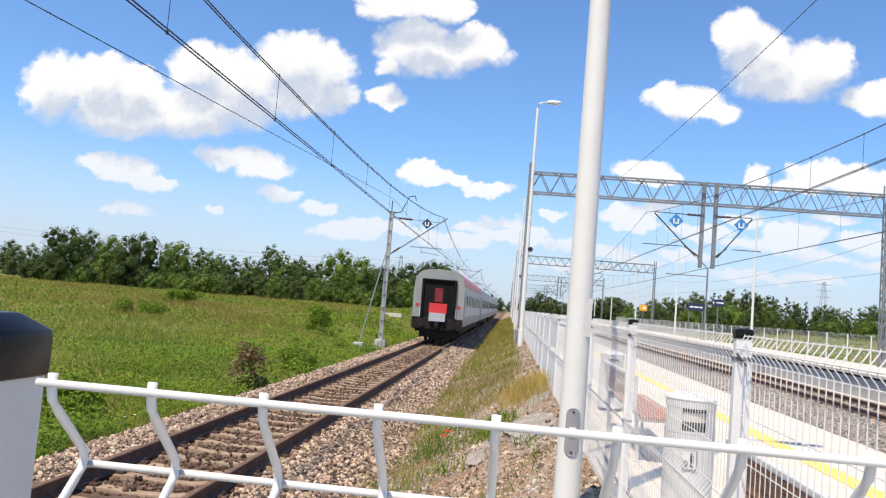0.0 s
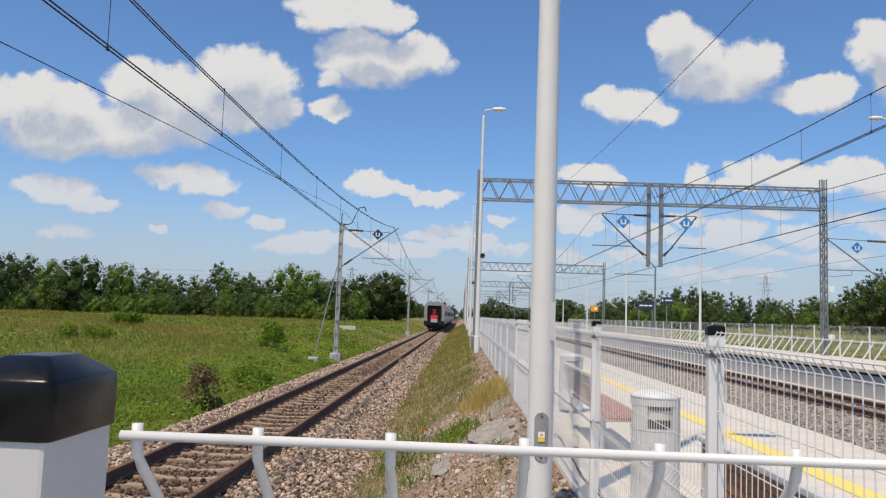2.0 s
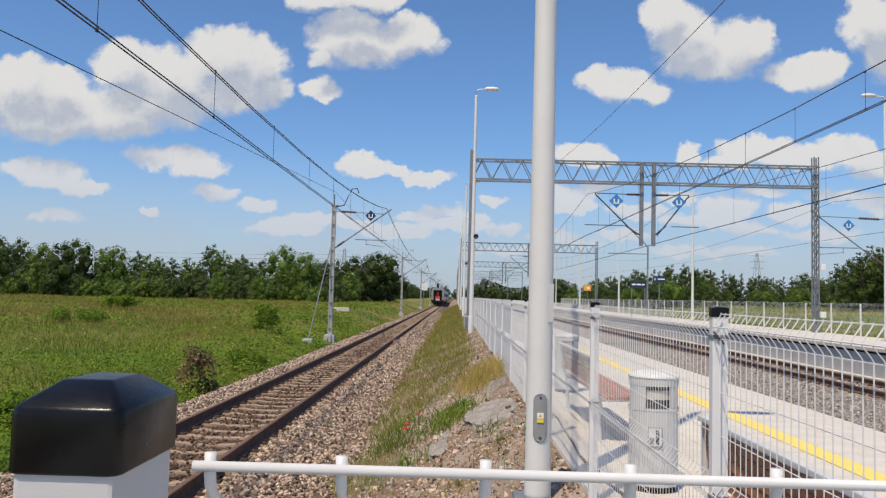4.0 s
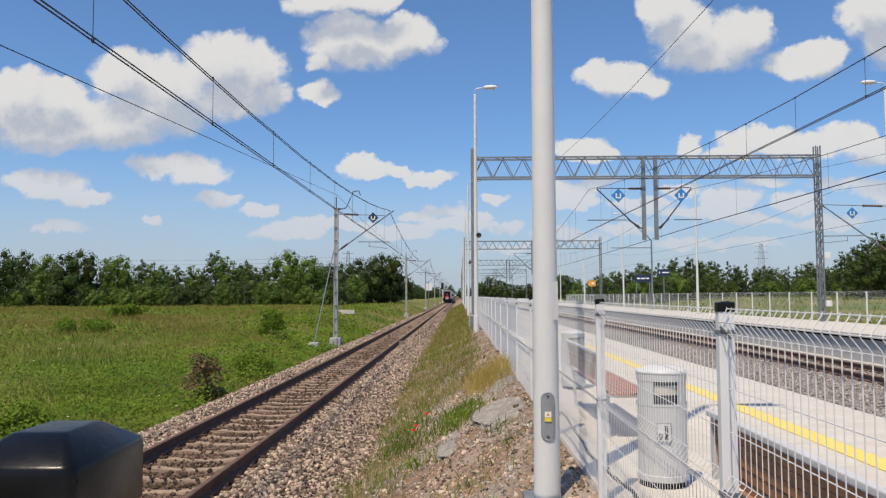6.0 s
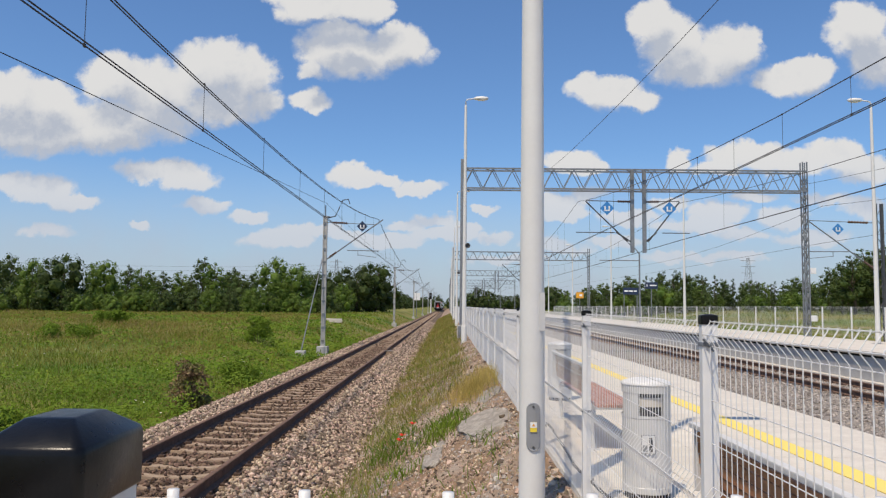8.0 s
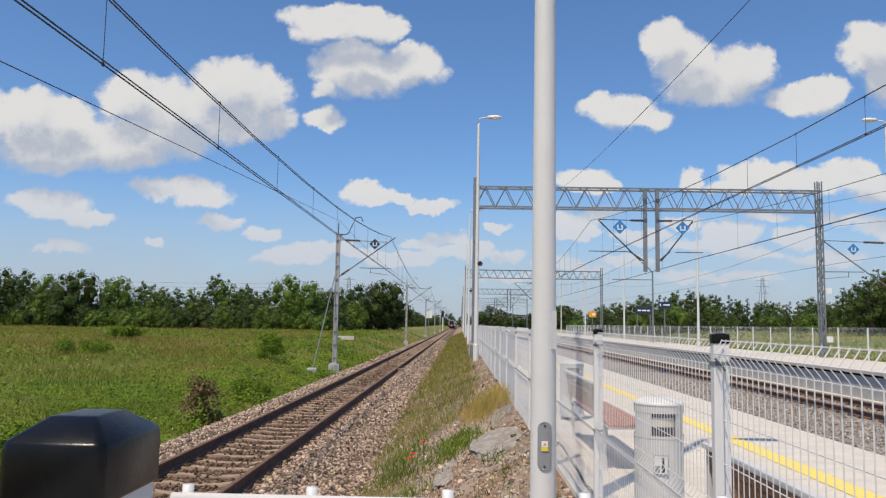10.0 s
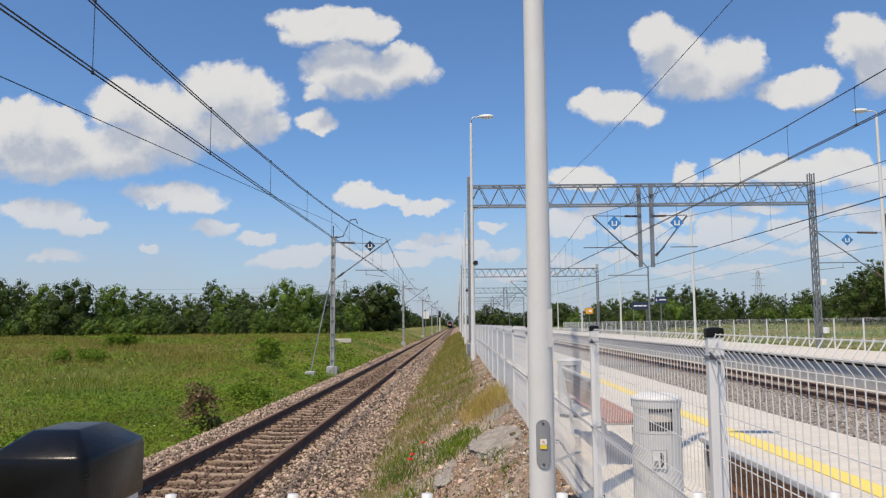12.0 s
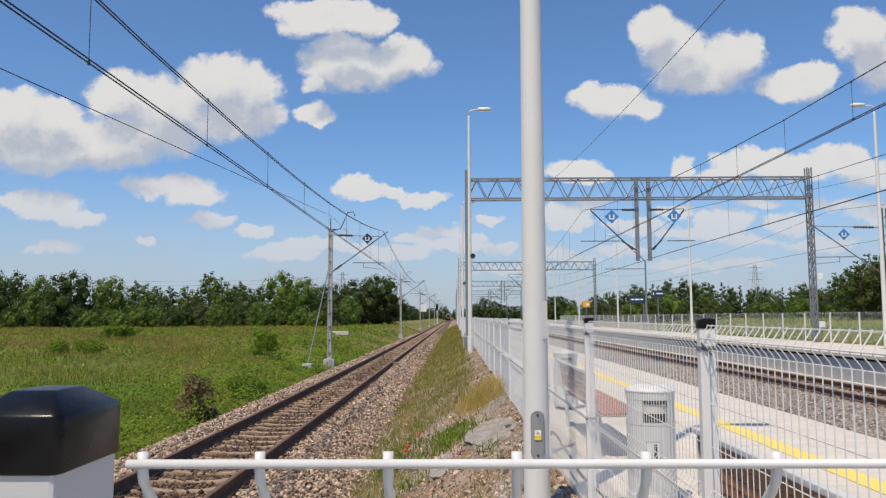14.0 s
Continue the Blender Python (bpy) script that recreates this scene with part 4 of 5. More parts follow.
def lamp_post(x, y, base, height, arm, label, hatch=True):
    """A tapered steel column with a short bracket and a flat lantern."""
    t = thing("street_lamp", x, y, base, label, "lamp post", "platform lamp posts")
    h = height
    part("pole", lathe([(.1, 0), (.098, .05), (.0955, .5), (.058, h - .9), (.05, h - .28), (.046, h - .25)], 28), "cream", t, smooth=True)
    part("base_plate", box(-.17, .17, -.17, .17, -.03, .012, .004), "galv", t)
    s = 1 if arm > 0 else -1
    part("bracket", tube([(0, 0, h - .28), (0, 0, h - .1), (s * .04, 0, h - .03), (s * .12, 0, h), (s * .42, 0, h + .03)], .026, 10), "cream", t, smooth=True)
    bm = bmesh.new()
    rows = []
    for px, w, z0, z1 in ((.36, .045, -.03, .05), (.45, .10, -.05, .075), (.70, .14, -.065, .085), (.88, .11, -.05, .07), (.96, .04, -.02, .04)):
        rows.append([bm.verts.new((s * px, a, h + .03 + z)) for a, z in ((-w, z0 * .4), (-w * .6, z1), (w * .6, z1), (w, z0 * .4), (w * .6, z0), (-w * .6, z0))])
    for a, b in zip(rows, rows[1:]):
        for k in range(6):
            bm.faces.new((a[k], a[(k + 1) % 6], b[(k + 1) % 6], b[k]))
    bm.faces.new(rows[0][::-1])
    bm.faces.new(rows[-1])
    lantern = part("lantern", bm, "cream", t, smooth=True)
    part("glass", box(s * .66 - .14, s * .66 + .14, -.075, .075, h - .05, h - .034, .004), "signw", lantern)
    if hatch:
        plate = bmesh.new()
        rings = []
        for r, o in ((.050, 0.0), (.050, .010), (.046, .014)):
            ring = [(r * math.cos(a), .125 + r * math.sin(a)) for a in np.linspace(0, math.pi, 9)] + [(r * math.cos(a), -.125 + r * math.sin(a)) for a in np.linspace(math.pi, math.tau, 9)]
            rings.append([plate.verts.new((px, -.080 - o - (.012 * (1 - (px / .05) ** 2)), pz)) for px, pz in ring])
        for a, b in zip(rings, rings[1:]):
            for k in range(18):
                plate.faces.new((a[k], a[(k + 1) % 18], b[(k + 1) % 18], b[k]))
        plate.faces.new(rings[-1])
        hp = part("hatch", plate, "grey", t, "grey plastic inspection hatch")
        hp.location = (0, 0, HATCH_Z - base)
        for z in (.145, -.145):
            part("screw", rod((0, -.108, z), (0, -.101, z), .009, n=10), "dark", hp)
        part("sticker", box(-.024, .024, -.1085, -.103, -.035, .035), "sticker", hp, "yellow warning sticker with a lightning sign")
        tri = bmesh.new()
        for k, (r, o) in enumerate(((.013, -.1102),)):
            tri.faces.new([tri.verts.new((a * r, o, .014 + b * r)) for a, b in ((-1, -.6), (1, -.6), (0, 1))])
        part("mark", tri, "orange", hp)
        part("label_field", box(-.024, .024, -.1096, -.1085, -.004, .035), "signw", hp)
    return t


HATCH_Z = 1.325
LAMP_TOP = 10.95
lamp = lamp_post(.635, 5.72, .72, LAMP_TOP - .72, 1, "tall cream lamp post with a grey hatch beside the fence")
lamp.rotation_euler = (0, 0, 0)
part("paper_label", box(.045, .085, -.083, -.079, 1.30, 1.58), "white", lamp, "pale adhesive label")
for k, y in enumerate((31.9, 58.2, 84.5, 110.8, 137.1, 163.4)):
    t = lamp_post(.70, y, .45, LAMP_TOP - .45, 1, "tall cream lamp post beside the platform fence", False)
    part("base_sleeve", lathe([(.115, 0), (.115, .9), (.1, .92)], 16), "cream", t)
    if k < 2:
        sp = part("loudspeaker", lathe([(.02, 0), (.04, .05), (.05, .10), (.105, .17), (.11, .185), (.085, .18), (.04, .12)], 16), "dark", t, "dark round platform loudspeaker")
        sp.matrix_basis = pose(.10, -.02, 4.25, 90, 0, 8)
for y in (31.3, 56.6, 81.9, 107.2, 132.5, 157.8):
    lamp_post(FENCE_2 - .1, y, PLATFORM_2, LAMP_TOP - PLATFORM_2 - .1, -1, "tall cream lamp post on the opposite platform", False)


# ---------------------------------------------------------------- litter bins and benches


def litter_bin(x, y, marked=True):
    t = thing("litter_bin", x, y, PLATFORM, "round white steel litter bin with a grey lid", "litter bin", "platform litter bins")
    r = .183
    part("foot", lathe([(r * .93, 0), (r * .93, .045)], 32), "under", t)
    bm = bmesh.new()
    n = 56
    prof = [(.045, 1.0), (.05, 1.02), (.09, 1.02), (.095, 1.0), (.60, 1.0), (.605, 1.02), (.625, 1.02)]
    rings = [[bm.verts.new((math.cos(k * math.tau / n) * r * q * (1.008 if k % 2 else .992), math.sin(k * math.tau / n) * r * q * (1.008 if k % 2 else .992), z)) for k in range(n)] for z, q in prof]
    for a, b in zip(rings, rings[1:]):
        for k in range(n):
            bm.faces.new((a[k], a[(k + 1) % n], b[(k + 1) % n], b[k]))
    part("body", bm, "white", t)
    part("inner_drum", lathe([(r * .86, .05), (r * .86, .80)], 28), "dark", t, "dark inner drum seen through the slot")
    part("paper_bag", lathe([(r * .9, .69), (r * .9, .76)], 28), "coping", t)
    for a0, a1 in ((-62, -24), (50, 130), (185, 238)):
        bm = bmesh.new()
        seg = [math.radians(a) for a in np.linspace(a0, a1, 12)]
        o = [[bm.verts.new((math.cos(a) * rr, math.sin(a) * rr, z)) for a in seg] for rr, z in ((r, .62), (r, .80), (r - .012, .80), (r - .012, .62))]
        for i in range(4):
            for k in range(11):
                bm.faces.new((o[i][k], o[i][k + 1], o[(i + 1) % 4][k + 1], o[(i + 1) % 4][k]))
        part("slot_side", bm, "white", t)
    part("upper_band", lathe([(r * .98, .79), (r * 1.02, .79), (r * 1.02, .845), (r * .98, .845)], 40), "white", t)
    part("lid", lathe([(r * 1.04, .845), (r * 1.05, .855), (r * .98, .872), (r * .6, .893), (r * .05, .90)], 40), "wire_white", t, "pale domed lid", True)
    if marked:
        a = math.radians(-100)
        sign = part("pictogram", box(-.052, .052, -.004, 0, -.070, .070), "wire_white", t, "pictogram of a figure dropping litter, in plain shapes")
        sign.matrix_basis = pose(math.cos(a) * (r + .004), math.sin(a) * (r + .004), .42, 0, 0, math.degrees(a) + 90)
        part("figure", box(.006, .030, -.006, -.004, -.055, .032), "dark", sign)
        part("head", rod((.016, -.004, .043), (.016, -.006, .048), .012, n=10), "dark", sign)
        part("basket", box(-.040, -.008, -.006, -.004, -.055, -.008), "grey", sign)
        for z0, z1, x0, x1 in ((.065, .070, -.052, .052), (-.070, -.065, -.052, .052), (-.070, .070, -.052, -.047), (-.070, .070, .047, .052)):
            part("frame", box(x0, x1, -.006, -.004, z0, z1), "grey", sign)
    return t


litter_bin(1.545, 5.98)
litter_bin(1.76, 12.0, False)


def bench(x, y0, y1, label, back_mat, seat_mat):
    """A slatted bench on white steel frames, its back to the fence."""
    t = thing("bench", x, y0, PLATFORM, label, "bench", "platform benches")
    L = y1 - y0
    for y in (.12, L - .12):
        bm = bmesh.new()
        tube([(.012, y, .81), (.02, y, .60), (.07, y, .42), (.10, y, .0)], .022, 8, bm)
        tube([(.07, y, .42), (.50, y, .42), (.52, y, .0)], .022, 8, bm)
        box(.05, .16, y - .03, y + .03, 0, .012, .002, bm)
        box(.46, .58, y - .03, y + .03, 0, .012, .002, bm)
        part("frame", bm, "white", t)
    part("top_rail", box(-.022, .022, -.02, L + .02, .832, .86, .006), "white", t, "white steel top rail")
    for i, z in enumerate((.79, .735, .68, .625, .57)):
        part("back_slat", box(.006 + .006 * i, .03 + .006 * i, 0, L, z - .024, z + .024, .004), back_mat, t)
    for i in range(6):
        part("seat_slat", box(.10 + i * .072, .162 + i * .072, 0, L, .435, .462, .004), seat_mat, t)
    part("front_rail", box(.53, .55, -.01, L + .01, .40, .46, .004), "white", t)
    for y in (0, L):
        part("end_plate", box(.0, .04, y - .012, y + .012, .52, .86, .003), "white", t)
    return t


bench(1.26, 1.9, 3.93, "slatted wooden bench with a white steel frame, seen from behind", "slat", "slat")
bench(1.40, 7.75, 10.15, "slatted bench with a reddish seat and grey-brown back", "slat", "seat")

# ---------------------------------------------------------------- overhead line


def diamond_sign(x, y, z, s, mat, parent=None):
    """A square plate on its corner with a white U-shaped mark."""
    bm = bmesh.new()
    f = [bm.verts.new((a * s, -.012, b * s)) for a, b in ((0, -1), (1, 0), (0, 1), (-1, 0))]
    g = [bm.verts.new((a * s, .012, b * s)) for a, b in ((0, -1), (1, 0), (0, 1), (-1, 0))]
    bm.faces.new(f)
    bm.faces.new(g[::-1])
    for k in range(4):
        bm.faces.new((f[k], f[(k + 1) % 4], g[(k + 1) % 4], g[k]))
    p = part("sign_plate", bm, mat, parent, "diamond plate with a white U-shaped mark")
    p.location = (x, y, z)
    bm = bmesh.new()
    for x0, x1, z0, z1 in ((-.40, -.20, -.28, .30), (.20, .40, -.28, .30), (-.40, .40, -.40, -.22)):
        box(x0 * s, x1 * s, -.02, -.0125, z0 * s, z1 * s, 0, bm)
    part("mark", bm, "signw", p)
    return p


def insulator(a, b):
    """A ribbed insulator rod."""
    a, b = Vector(a), Vector(b)
    pts, radii = [], []
    for k in range(15):
        pts.append(a.lerp(b, k / 14))
        radii.append(.075 if k % 2 else .035)
    return tube(pts, radii, 8)


def cantilever(parent, foot, up, tip, low_z, s):
    """A raised strut, a tie, a steady arm and their insulators. s: the way it points."""
    bm = bmesh.new()
    rod((foot[0], 0, foot[1]), (tip[0] + s * .45, 0, tip[1] + .28), .035, n=6, bm=bm)
    rod((up[0], 0, up[1]), tip_(tip), .02, n=6, bm=bm)
    a = Vector((foot[0], 0, foot[1])).lerp(Vector((tip[0], 0, tip[1])), .42)
    rod((a.x, 0, low_z), (tip[0] + s * .25, 0, low_z - .02), .024, n=6, bm=bm)
    rod((a.x + (tip[0] - a.x) * .4, 0, low_z), (a.x + (tip[0] - a.x) * .4, 0, low_z - .3), .016, n=5, bm=bm)
    rod((a.x + (tip[0] - a.x) * .4, 0, low_z - .25), (tip[0] + s * .1, 0, low_z - .38), .016, n=5, bm=bm)
    part("cantilever", bm, "galv", parent)
    f, t = Vector((foot[0], 0, foot[1])), Vector((tip[0], 0, tip[1]))
    u = Vector((up[0], 0, up[1]))
    for a, b in ((f.lerp(t, .05), f.lerp(t, .20)), (u.lerp(t, .12), u.lerp(t, .42))):
        part("insulator", insulator(a, b), "insul", parent)


def tip_(p):
    return (p[0], 0, p[1])


MAST_Y = (42.2, 98.5, 155, 212, 270, 328)


def mast_west(y, first):
    t = thing("catenary_mast", -6.82, y, -.45, "grey steel catenary mast with a cantilever over the track", "catenary mast", "catenary masts")
    part("foundation", box(-.30, .30, -.28, .28, -.6, .36, .03), "concrete", t)
    z = .45
    bm = bmesh.new()
    for sx in (-.085, .085):
        box(sx - .03, sx + .03, -.10, .10, .3, 7.55, .006, bm)
    part("column", bm, "mast", t)
    part("web", box(-.054, .054, -.06, -.03, .3, 7.5), "mast", t)
    bm = bmesh.new()
    for k in range(10):
        box(-.09, .09, -.106, -.100, .6 + k * .72, .72 + k * .72, 0, bm)
    part("batten_plates", bm, "galv", t)
    cantilever(t, (.12, 5.15 + .0), (.12, 6.95 + .25), (2.75, 6.65 + .45), 5.65, 1)
    bm = bmesh.new()
    tube([(.15, 0, 7.45), (.55, 0, 7.55), (.75, 0, 8.0), (.95, 0, 8.45), (1.25, 0, 8.5), (1.35, 0, 8.25)], .03, 6, bm)
    rod((0, 0, 7.3), (0, 0, 8.15), .03, n=6, bm=bm)
    rod((-.15, 0, 7.5), (.25, 0, 7.5), .04, n=6, bm=bm)
    part("top_bracket", bm, "dark", t)
    if first:
        diamond_sign(2.06, -.1, 6.98, .30, "navy", t)
        part("guy_rod", rod((-.75, -2.4, .15), (-.12, 0, 5.2), .03, n=6), "galv", t)
        part("guy_block", box(-1.0, -.5, -2.65, -2.15, -.3, .25, .04), "concrete", t)
    return t


masts = mast_west(MAST_Y[0], True)
for y in MAST_Y[1:]:
    mast_west(y, False)


def gantry(y, near):
    """A lattice beam over both platform tracks on two lattice columns, with drop posts between the tracks."""
    xl, xr, z0, z1 = .72, 18.25, 8.20, 9.22
    t = thing("catenary_gantry", 0, y, 0, "galvanised lattice catenary gantry spanning the platform tracks", "gantry", "catenary gantries")
    for z in (z0, z1):
        for dy in (-.35, .35):
            part("chord", box(xl, xr, dy - .035, dy + .035, z - .04, z + .04), "galv", t)
    bm = bmesh.new()
    k = 34
    for i in range(k):
        a, b = xl + (xr - xl) * i / k, xl + (xr - xl) * (i + 1) / k
        for dy in (-.35, .35):
            p, q = ((a, dy, z0), (b, dy, z1)) if i % 2 == 0 else ((a, dy, z1), (b, dy, z0))
            rod(p, q, .022, n=4, bm=bm)
        if i % 2 == 0:
            rod((a, -.35, z1), (b, .35, z1), .02, n=4, bm=bm)
    part("lattice", bm, "galv", t)
    part("slim_column", box(xl - .1, xl + .1, -.12, .12, .2, 9.75, .01), "galv", t)
    for x, base in ((xr, -.4),):
        bm = bmesh.new()
        for dx in (-.11, .11):
            for dy in (-.13, .13):
                box(x + dx - .030, x + dx + .030, dy - .022, dy + .022, base, 9.75, 0, bm)
        for i in range(22):
            z = base + .1 + i * .42
            s = 1 if i % 2 else -1
            for dy in (-.13, .13):
                rod((x - .11 * s, dy, z), (x + .11 * s, dy, z + .42), .024, n=4, bm=bm)
            for dx in (-.11, .11):
                rod((x + dx, -.13 * s, z), (x + dx, .13 * s, z + .42), .02, n=4, bm=bm)
        part("column", bm, "galv", t)
    for x, s, tip, sx in ((9.43, -1, 7.05, 8.12), (10.05, 1, 11.85, 11.30)):
        part("drop_post", box(x - .09, x + .09, -.09, .09, 5.0, 9.3, .01), "galv", t)
        bm = bmesh.new()
        rod((x, 0, 5.5), (x + s * (abs(tip - x)) * .35, 0, 5.5 + .55), .04, n=6, bm=bm)
        rod((x + s * abs(tip - x) * .1, 0, 5.55), (tip, 0, 7.62), .035, n=6, bm=bm)
        rod((x, 0, 7.62), (tip, 0, 7.66), .022, n=6, bm=bm)
        rod((tip + s * .5, 0, 6.02), (x + s * .9, 0, 6.02), .022, n=6, bm=bm)
        part("cantilever", bm, "dark", t)
        part("insulator", insulator((x + s * .1, 0, 7.62), (x + s * .75, 0, 7.63)), "insul", t)
        if near:
            diamond_sign(sx, -.12, 7.26, .36, "blue", t)
    if not near:
        return t
    part("small_box", box(xr + .1, xr + .36, -.35, -.2, 4.0, 4.3, .01), "signw", t)
    part("lower_box", box(xr + .1, xr + .36, -.35, -.2, 1.6, 1.9, .01), "signw", t)
    return t


for k, y in enumerate((39.0, 99.0, 152.0, 208.0, 264.0)):
    gantry(y, k == 0)

east = thing("catenary_mast", 22.3, 39.5, -.4, "grey lattice catenary mast beyond the opposite platform", "catenary mast", "catenary masts")
bm = bmesh.new()
for dx in (-.16, .16):
    box(dx - .05, dx + .05, -.1, .1, 0, 8.1, 0, bm)
for i in range(16):
    s = 1 if i % 2 else -1
    rod((-.16 * s, 0, .2 + i * .48), (.16 * s, 0, .68 + i * .48), .02, n=4, bm=bm)
part("column", bm, "dark", east)
cantilever(east, (-.15, 4.6), (-.15, 7.1), (-3.6, 7.2), 5.6, -1)
diamond_sign(-2.17, -.1, 6.75, .30, "blue", east)


def wire_line(name, label, x, spans, z_low, z_top, r, pair=0.0, mat="wire"):
    """A wire over one track, hung at each support and sagging between them; a pair runs side by side."""
    t = thing(name, 0, 0, 0, label, "overhead wire")
    for o in ((-pair / 2, pair / 2) if pair else (0,)):
        pts = []
        for a, b in zip(spans, spans[1:]):
            for k in range(12):
                s = k / 12
                pts.append((x + o, a + (b - a) * s, z_top + (z_low - z_top) * 4 * s * (1 - s)))
        pts.append((x + o, spans[-1], z_top))
        part("wire", tube(pts, r, 5), mat, t)
    return t


def droppers(x, spans, wire, low, top, label, first, step):
    t = thing("droppers", x, 0, 0, label, "overhead wire")
    for a, b in zip(spans[:3], spans[1:4]):
        for k in range(-20, 80):
            y = first + k * step
            s = (y - a) / (b - a)
            if not .04 < s < .96:
                continue
            z = top + (low - top) * 4 * s * (1 - s)
            bm = rod((0, y, wire), (0, y, z), .0045, n=4)
            box(-.009, .009, y - .02, y + .02, wire - .012, wire + .03, 0, bm)
            box(-.008, .008, y - .02, y + .02, z - .015, z + .015, 0, bm)
            part("dropper", bm, "wire", t)


W_SPANS = [-14.0, 42.2, 98.5, 155, 212, 270, 328, 420]
wire_line("contact_wire", "paired dark contact wires over the single track", TRACK_W, W_SPANS, 4.86, 4.9, .0095, .06)
wire_line("messenger_wire", "paired dark messenger wires above the contact wire", TRACK_W - .1, W_SPANS, 5.60, 6.95, .0095, .045)
droppers(TRACK_W - .05, W_SPANS, 4.87, 5.60, 6.95, "thin droppers between messenger and contact wires", 7.8, 3.9)
t = thing("feeder_wire", 0, 0, 0, "dark feeder wire slung from mast to mast", "overhead wire")
for a, b in zip(W_SPANS, W_SPANS[1:]):
    part("wire", tube([(-6.75, a + (b - a) * s, 7.8 - (3.4 * (1 - s) if a < 0 else 2.0 * s * (1 - s))) for s in np.linspace(0, 1, 14)], .009, 5), "wire", t)
E_SPANS = [-18.0, 39.0, 99.0, 152, 208, 264, 420]
for x, c, m, s in ((TRACK_1, 5.42, 6.05, 7.6), (TRACK_2, 5.62, 6.45, 7.6)):
    wire_line("contact_wire", "paired dark contact wires over a platform track", x, E_SPANS, c, c + .06, .0095, .06)
    wire_line("messenger_wire", "dark messenger wire above a platform track", x, E_SPANS, m, s, .0105)
    droppers(x, E_SPANS, c, m, s, "thin droppers over a platform track", 12.5, 2.6 if x < 8 else 4.1)
wire_line("contact_wire", "dark contact wire over a distant track", 19.2, E_SPANS, 5.5, 5.6, .009)
wire_line("messenger_wire", "dark messenger wire over a distant track", 19.2, E_SPANS, 6.3, 7.5, .009)
t = thing("feeder_wire", 0, 0, 0, "long dark wire running to the gantry", "overhead wire")
part("wire", tube([(5.25, -10 + 49 * s, 8.35 + .95 * s - 2.4 * s * (1 - s)) for s in np.linspace(0, 1, 16)], .008, 5), "wire", t)
t = thing("feeder_wire", 0, 0, 0, "dark feeder wire beyond the opposite platform", "overhead wire")
part("wire", tube([(18.3, -16 + 55 * s, 8.6 - 4.0 * s * (1 - s)) for s in np.linspace(0, 1, 16)], .009, 5), "wire", t)

# ---------------------------------------------------------------- signs and small things down the line


def post_sign(x, y, base, z, w, h, mat, label, bars=(), posts=2):
    t = thing("station_sign", x, y, base, label, "sign")
    for k in range(posts):
        px = 0 if posts == 1 else (-w * .42, w * .42)[k]
        part("post", rod((px, 0, 0), (px, 0, z + h), .04, n=8), "galv", t)
    p = part("panel", box(-w / 2, w / 2, -.09, -.04, z, z + h, .01), mat, t)
    for x0, x1, z0, z1 in bars:
        part("line", box(x0, x1, -.095, -.0905, z + z0, z + z1), "signw", p)
    return t


post_sign(16.0, 67, PLATFORM_2, 2.5, 1.35, .6, "navy", "navy station name board on two posts", ((-.55, -.25, .24, .36), (-.18, .2, .24, .36), (.27, .52, .24, .36)))
post_sign(17.15, 64.5, PLATFORM_2, 2.95, 1.05, .55, "navy", "navy platform direction sign on a post", ((-.42, -.34, .17, .38), (-.15, .42, .24, .34)), 1)
post_sign(17.0, 98.5, PLATFORM_2, 2.5, .95, .75, "orange", "amber notice sign beside the gantry", ((-.05, .3, .25, .5),), 1)
t = thing("catenary_mast", 17.3, 69, PLATFORM_2, "slim grey mast with a bracket on the platform", "catenary mast")
part("column", rod((0, 0, 0), (0, 0, 6.3), .09, .07, 8), "galv", t)
part("bracket", tube([(0, 0, 6.2), (-.3, 0, 6.6), (-1.0, 0, 7.2)], .05, 6), "galv", t)
part("arm", rod((0, 0, 5.6), (-3.6, 0, 5.6), .04, n=6), "galv", t)

t = thing("trackside_board", -6.45, 160, -.3, "white board on a post beside the line", "sign")
part("post", rod((0, 0, 0), (0, 0, 5.3), .07, n=8), "galv", t)
part("board", box(-.7, .75, -.06, .0, 3.6, 5.1, .01), "signw", t)
t = thing("railway_signal", -5.6, 255, -.3, "dark railway signal on a post beside the line", "signal")
part("post", rod((0, 0, 0), (0, 0, 5.2), .11, n=8), "signw", t)
part("head", box(-.45, .4, -.2, .1, 4.6, 6.8, .05), "under", t)
t = thing("concrete_beam", -9.9, 66.0, float(hill(np.array(-9.9), np.array(66.0))) + .12, "pale concrete beam lying in the grass", "beam")
part("beam", box(-.85, .85, -.12, .12, -.1, .25, .03), "coping", t)


def pylon(x, y, h):
    t = thing("power_pylon", x, y, 0, "distant steel lattice power pylon", "pylon")
    bm = bmesh.new()
    for sx in (-1, 1):
        for sy in (-1, 1):
            rod((sx * h * .09, sy * h * .09, 0), (sx * h * .018, sy * h * .018, h), .16, n=4, bm=bm)
    for k in range(12):
        z0, z1 = h * k / 12, h * (k + 1) / 12
        a, b = h * (.09 - .072 * k / 12), h * (.09 - .072 * (k + 1) / 12)
        for s in (-1, 1):
            rod((-a * s, -a, z0), (b * s, -b, z1), .10, n=4, bm=bm)
    part("tower", bm, "galv", t)
    for f in (.72, .84, .95):
        part("cross_arm", rod((-h * .13, 0, h * f), (h * .13, 0, h * f), .16, n=4), "galv", t)
    return t


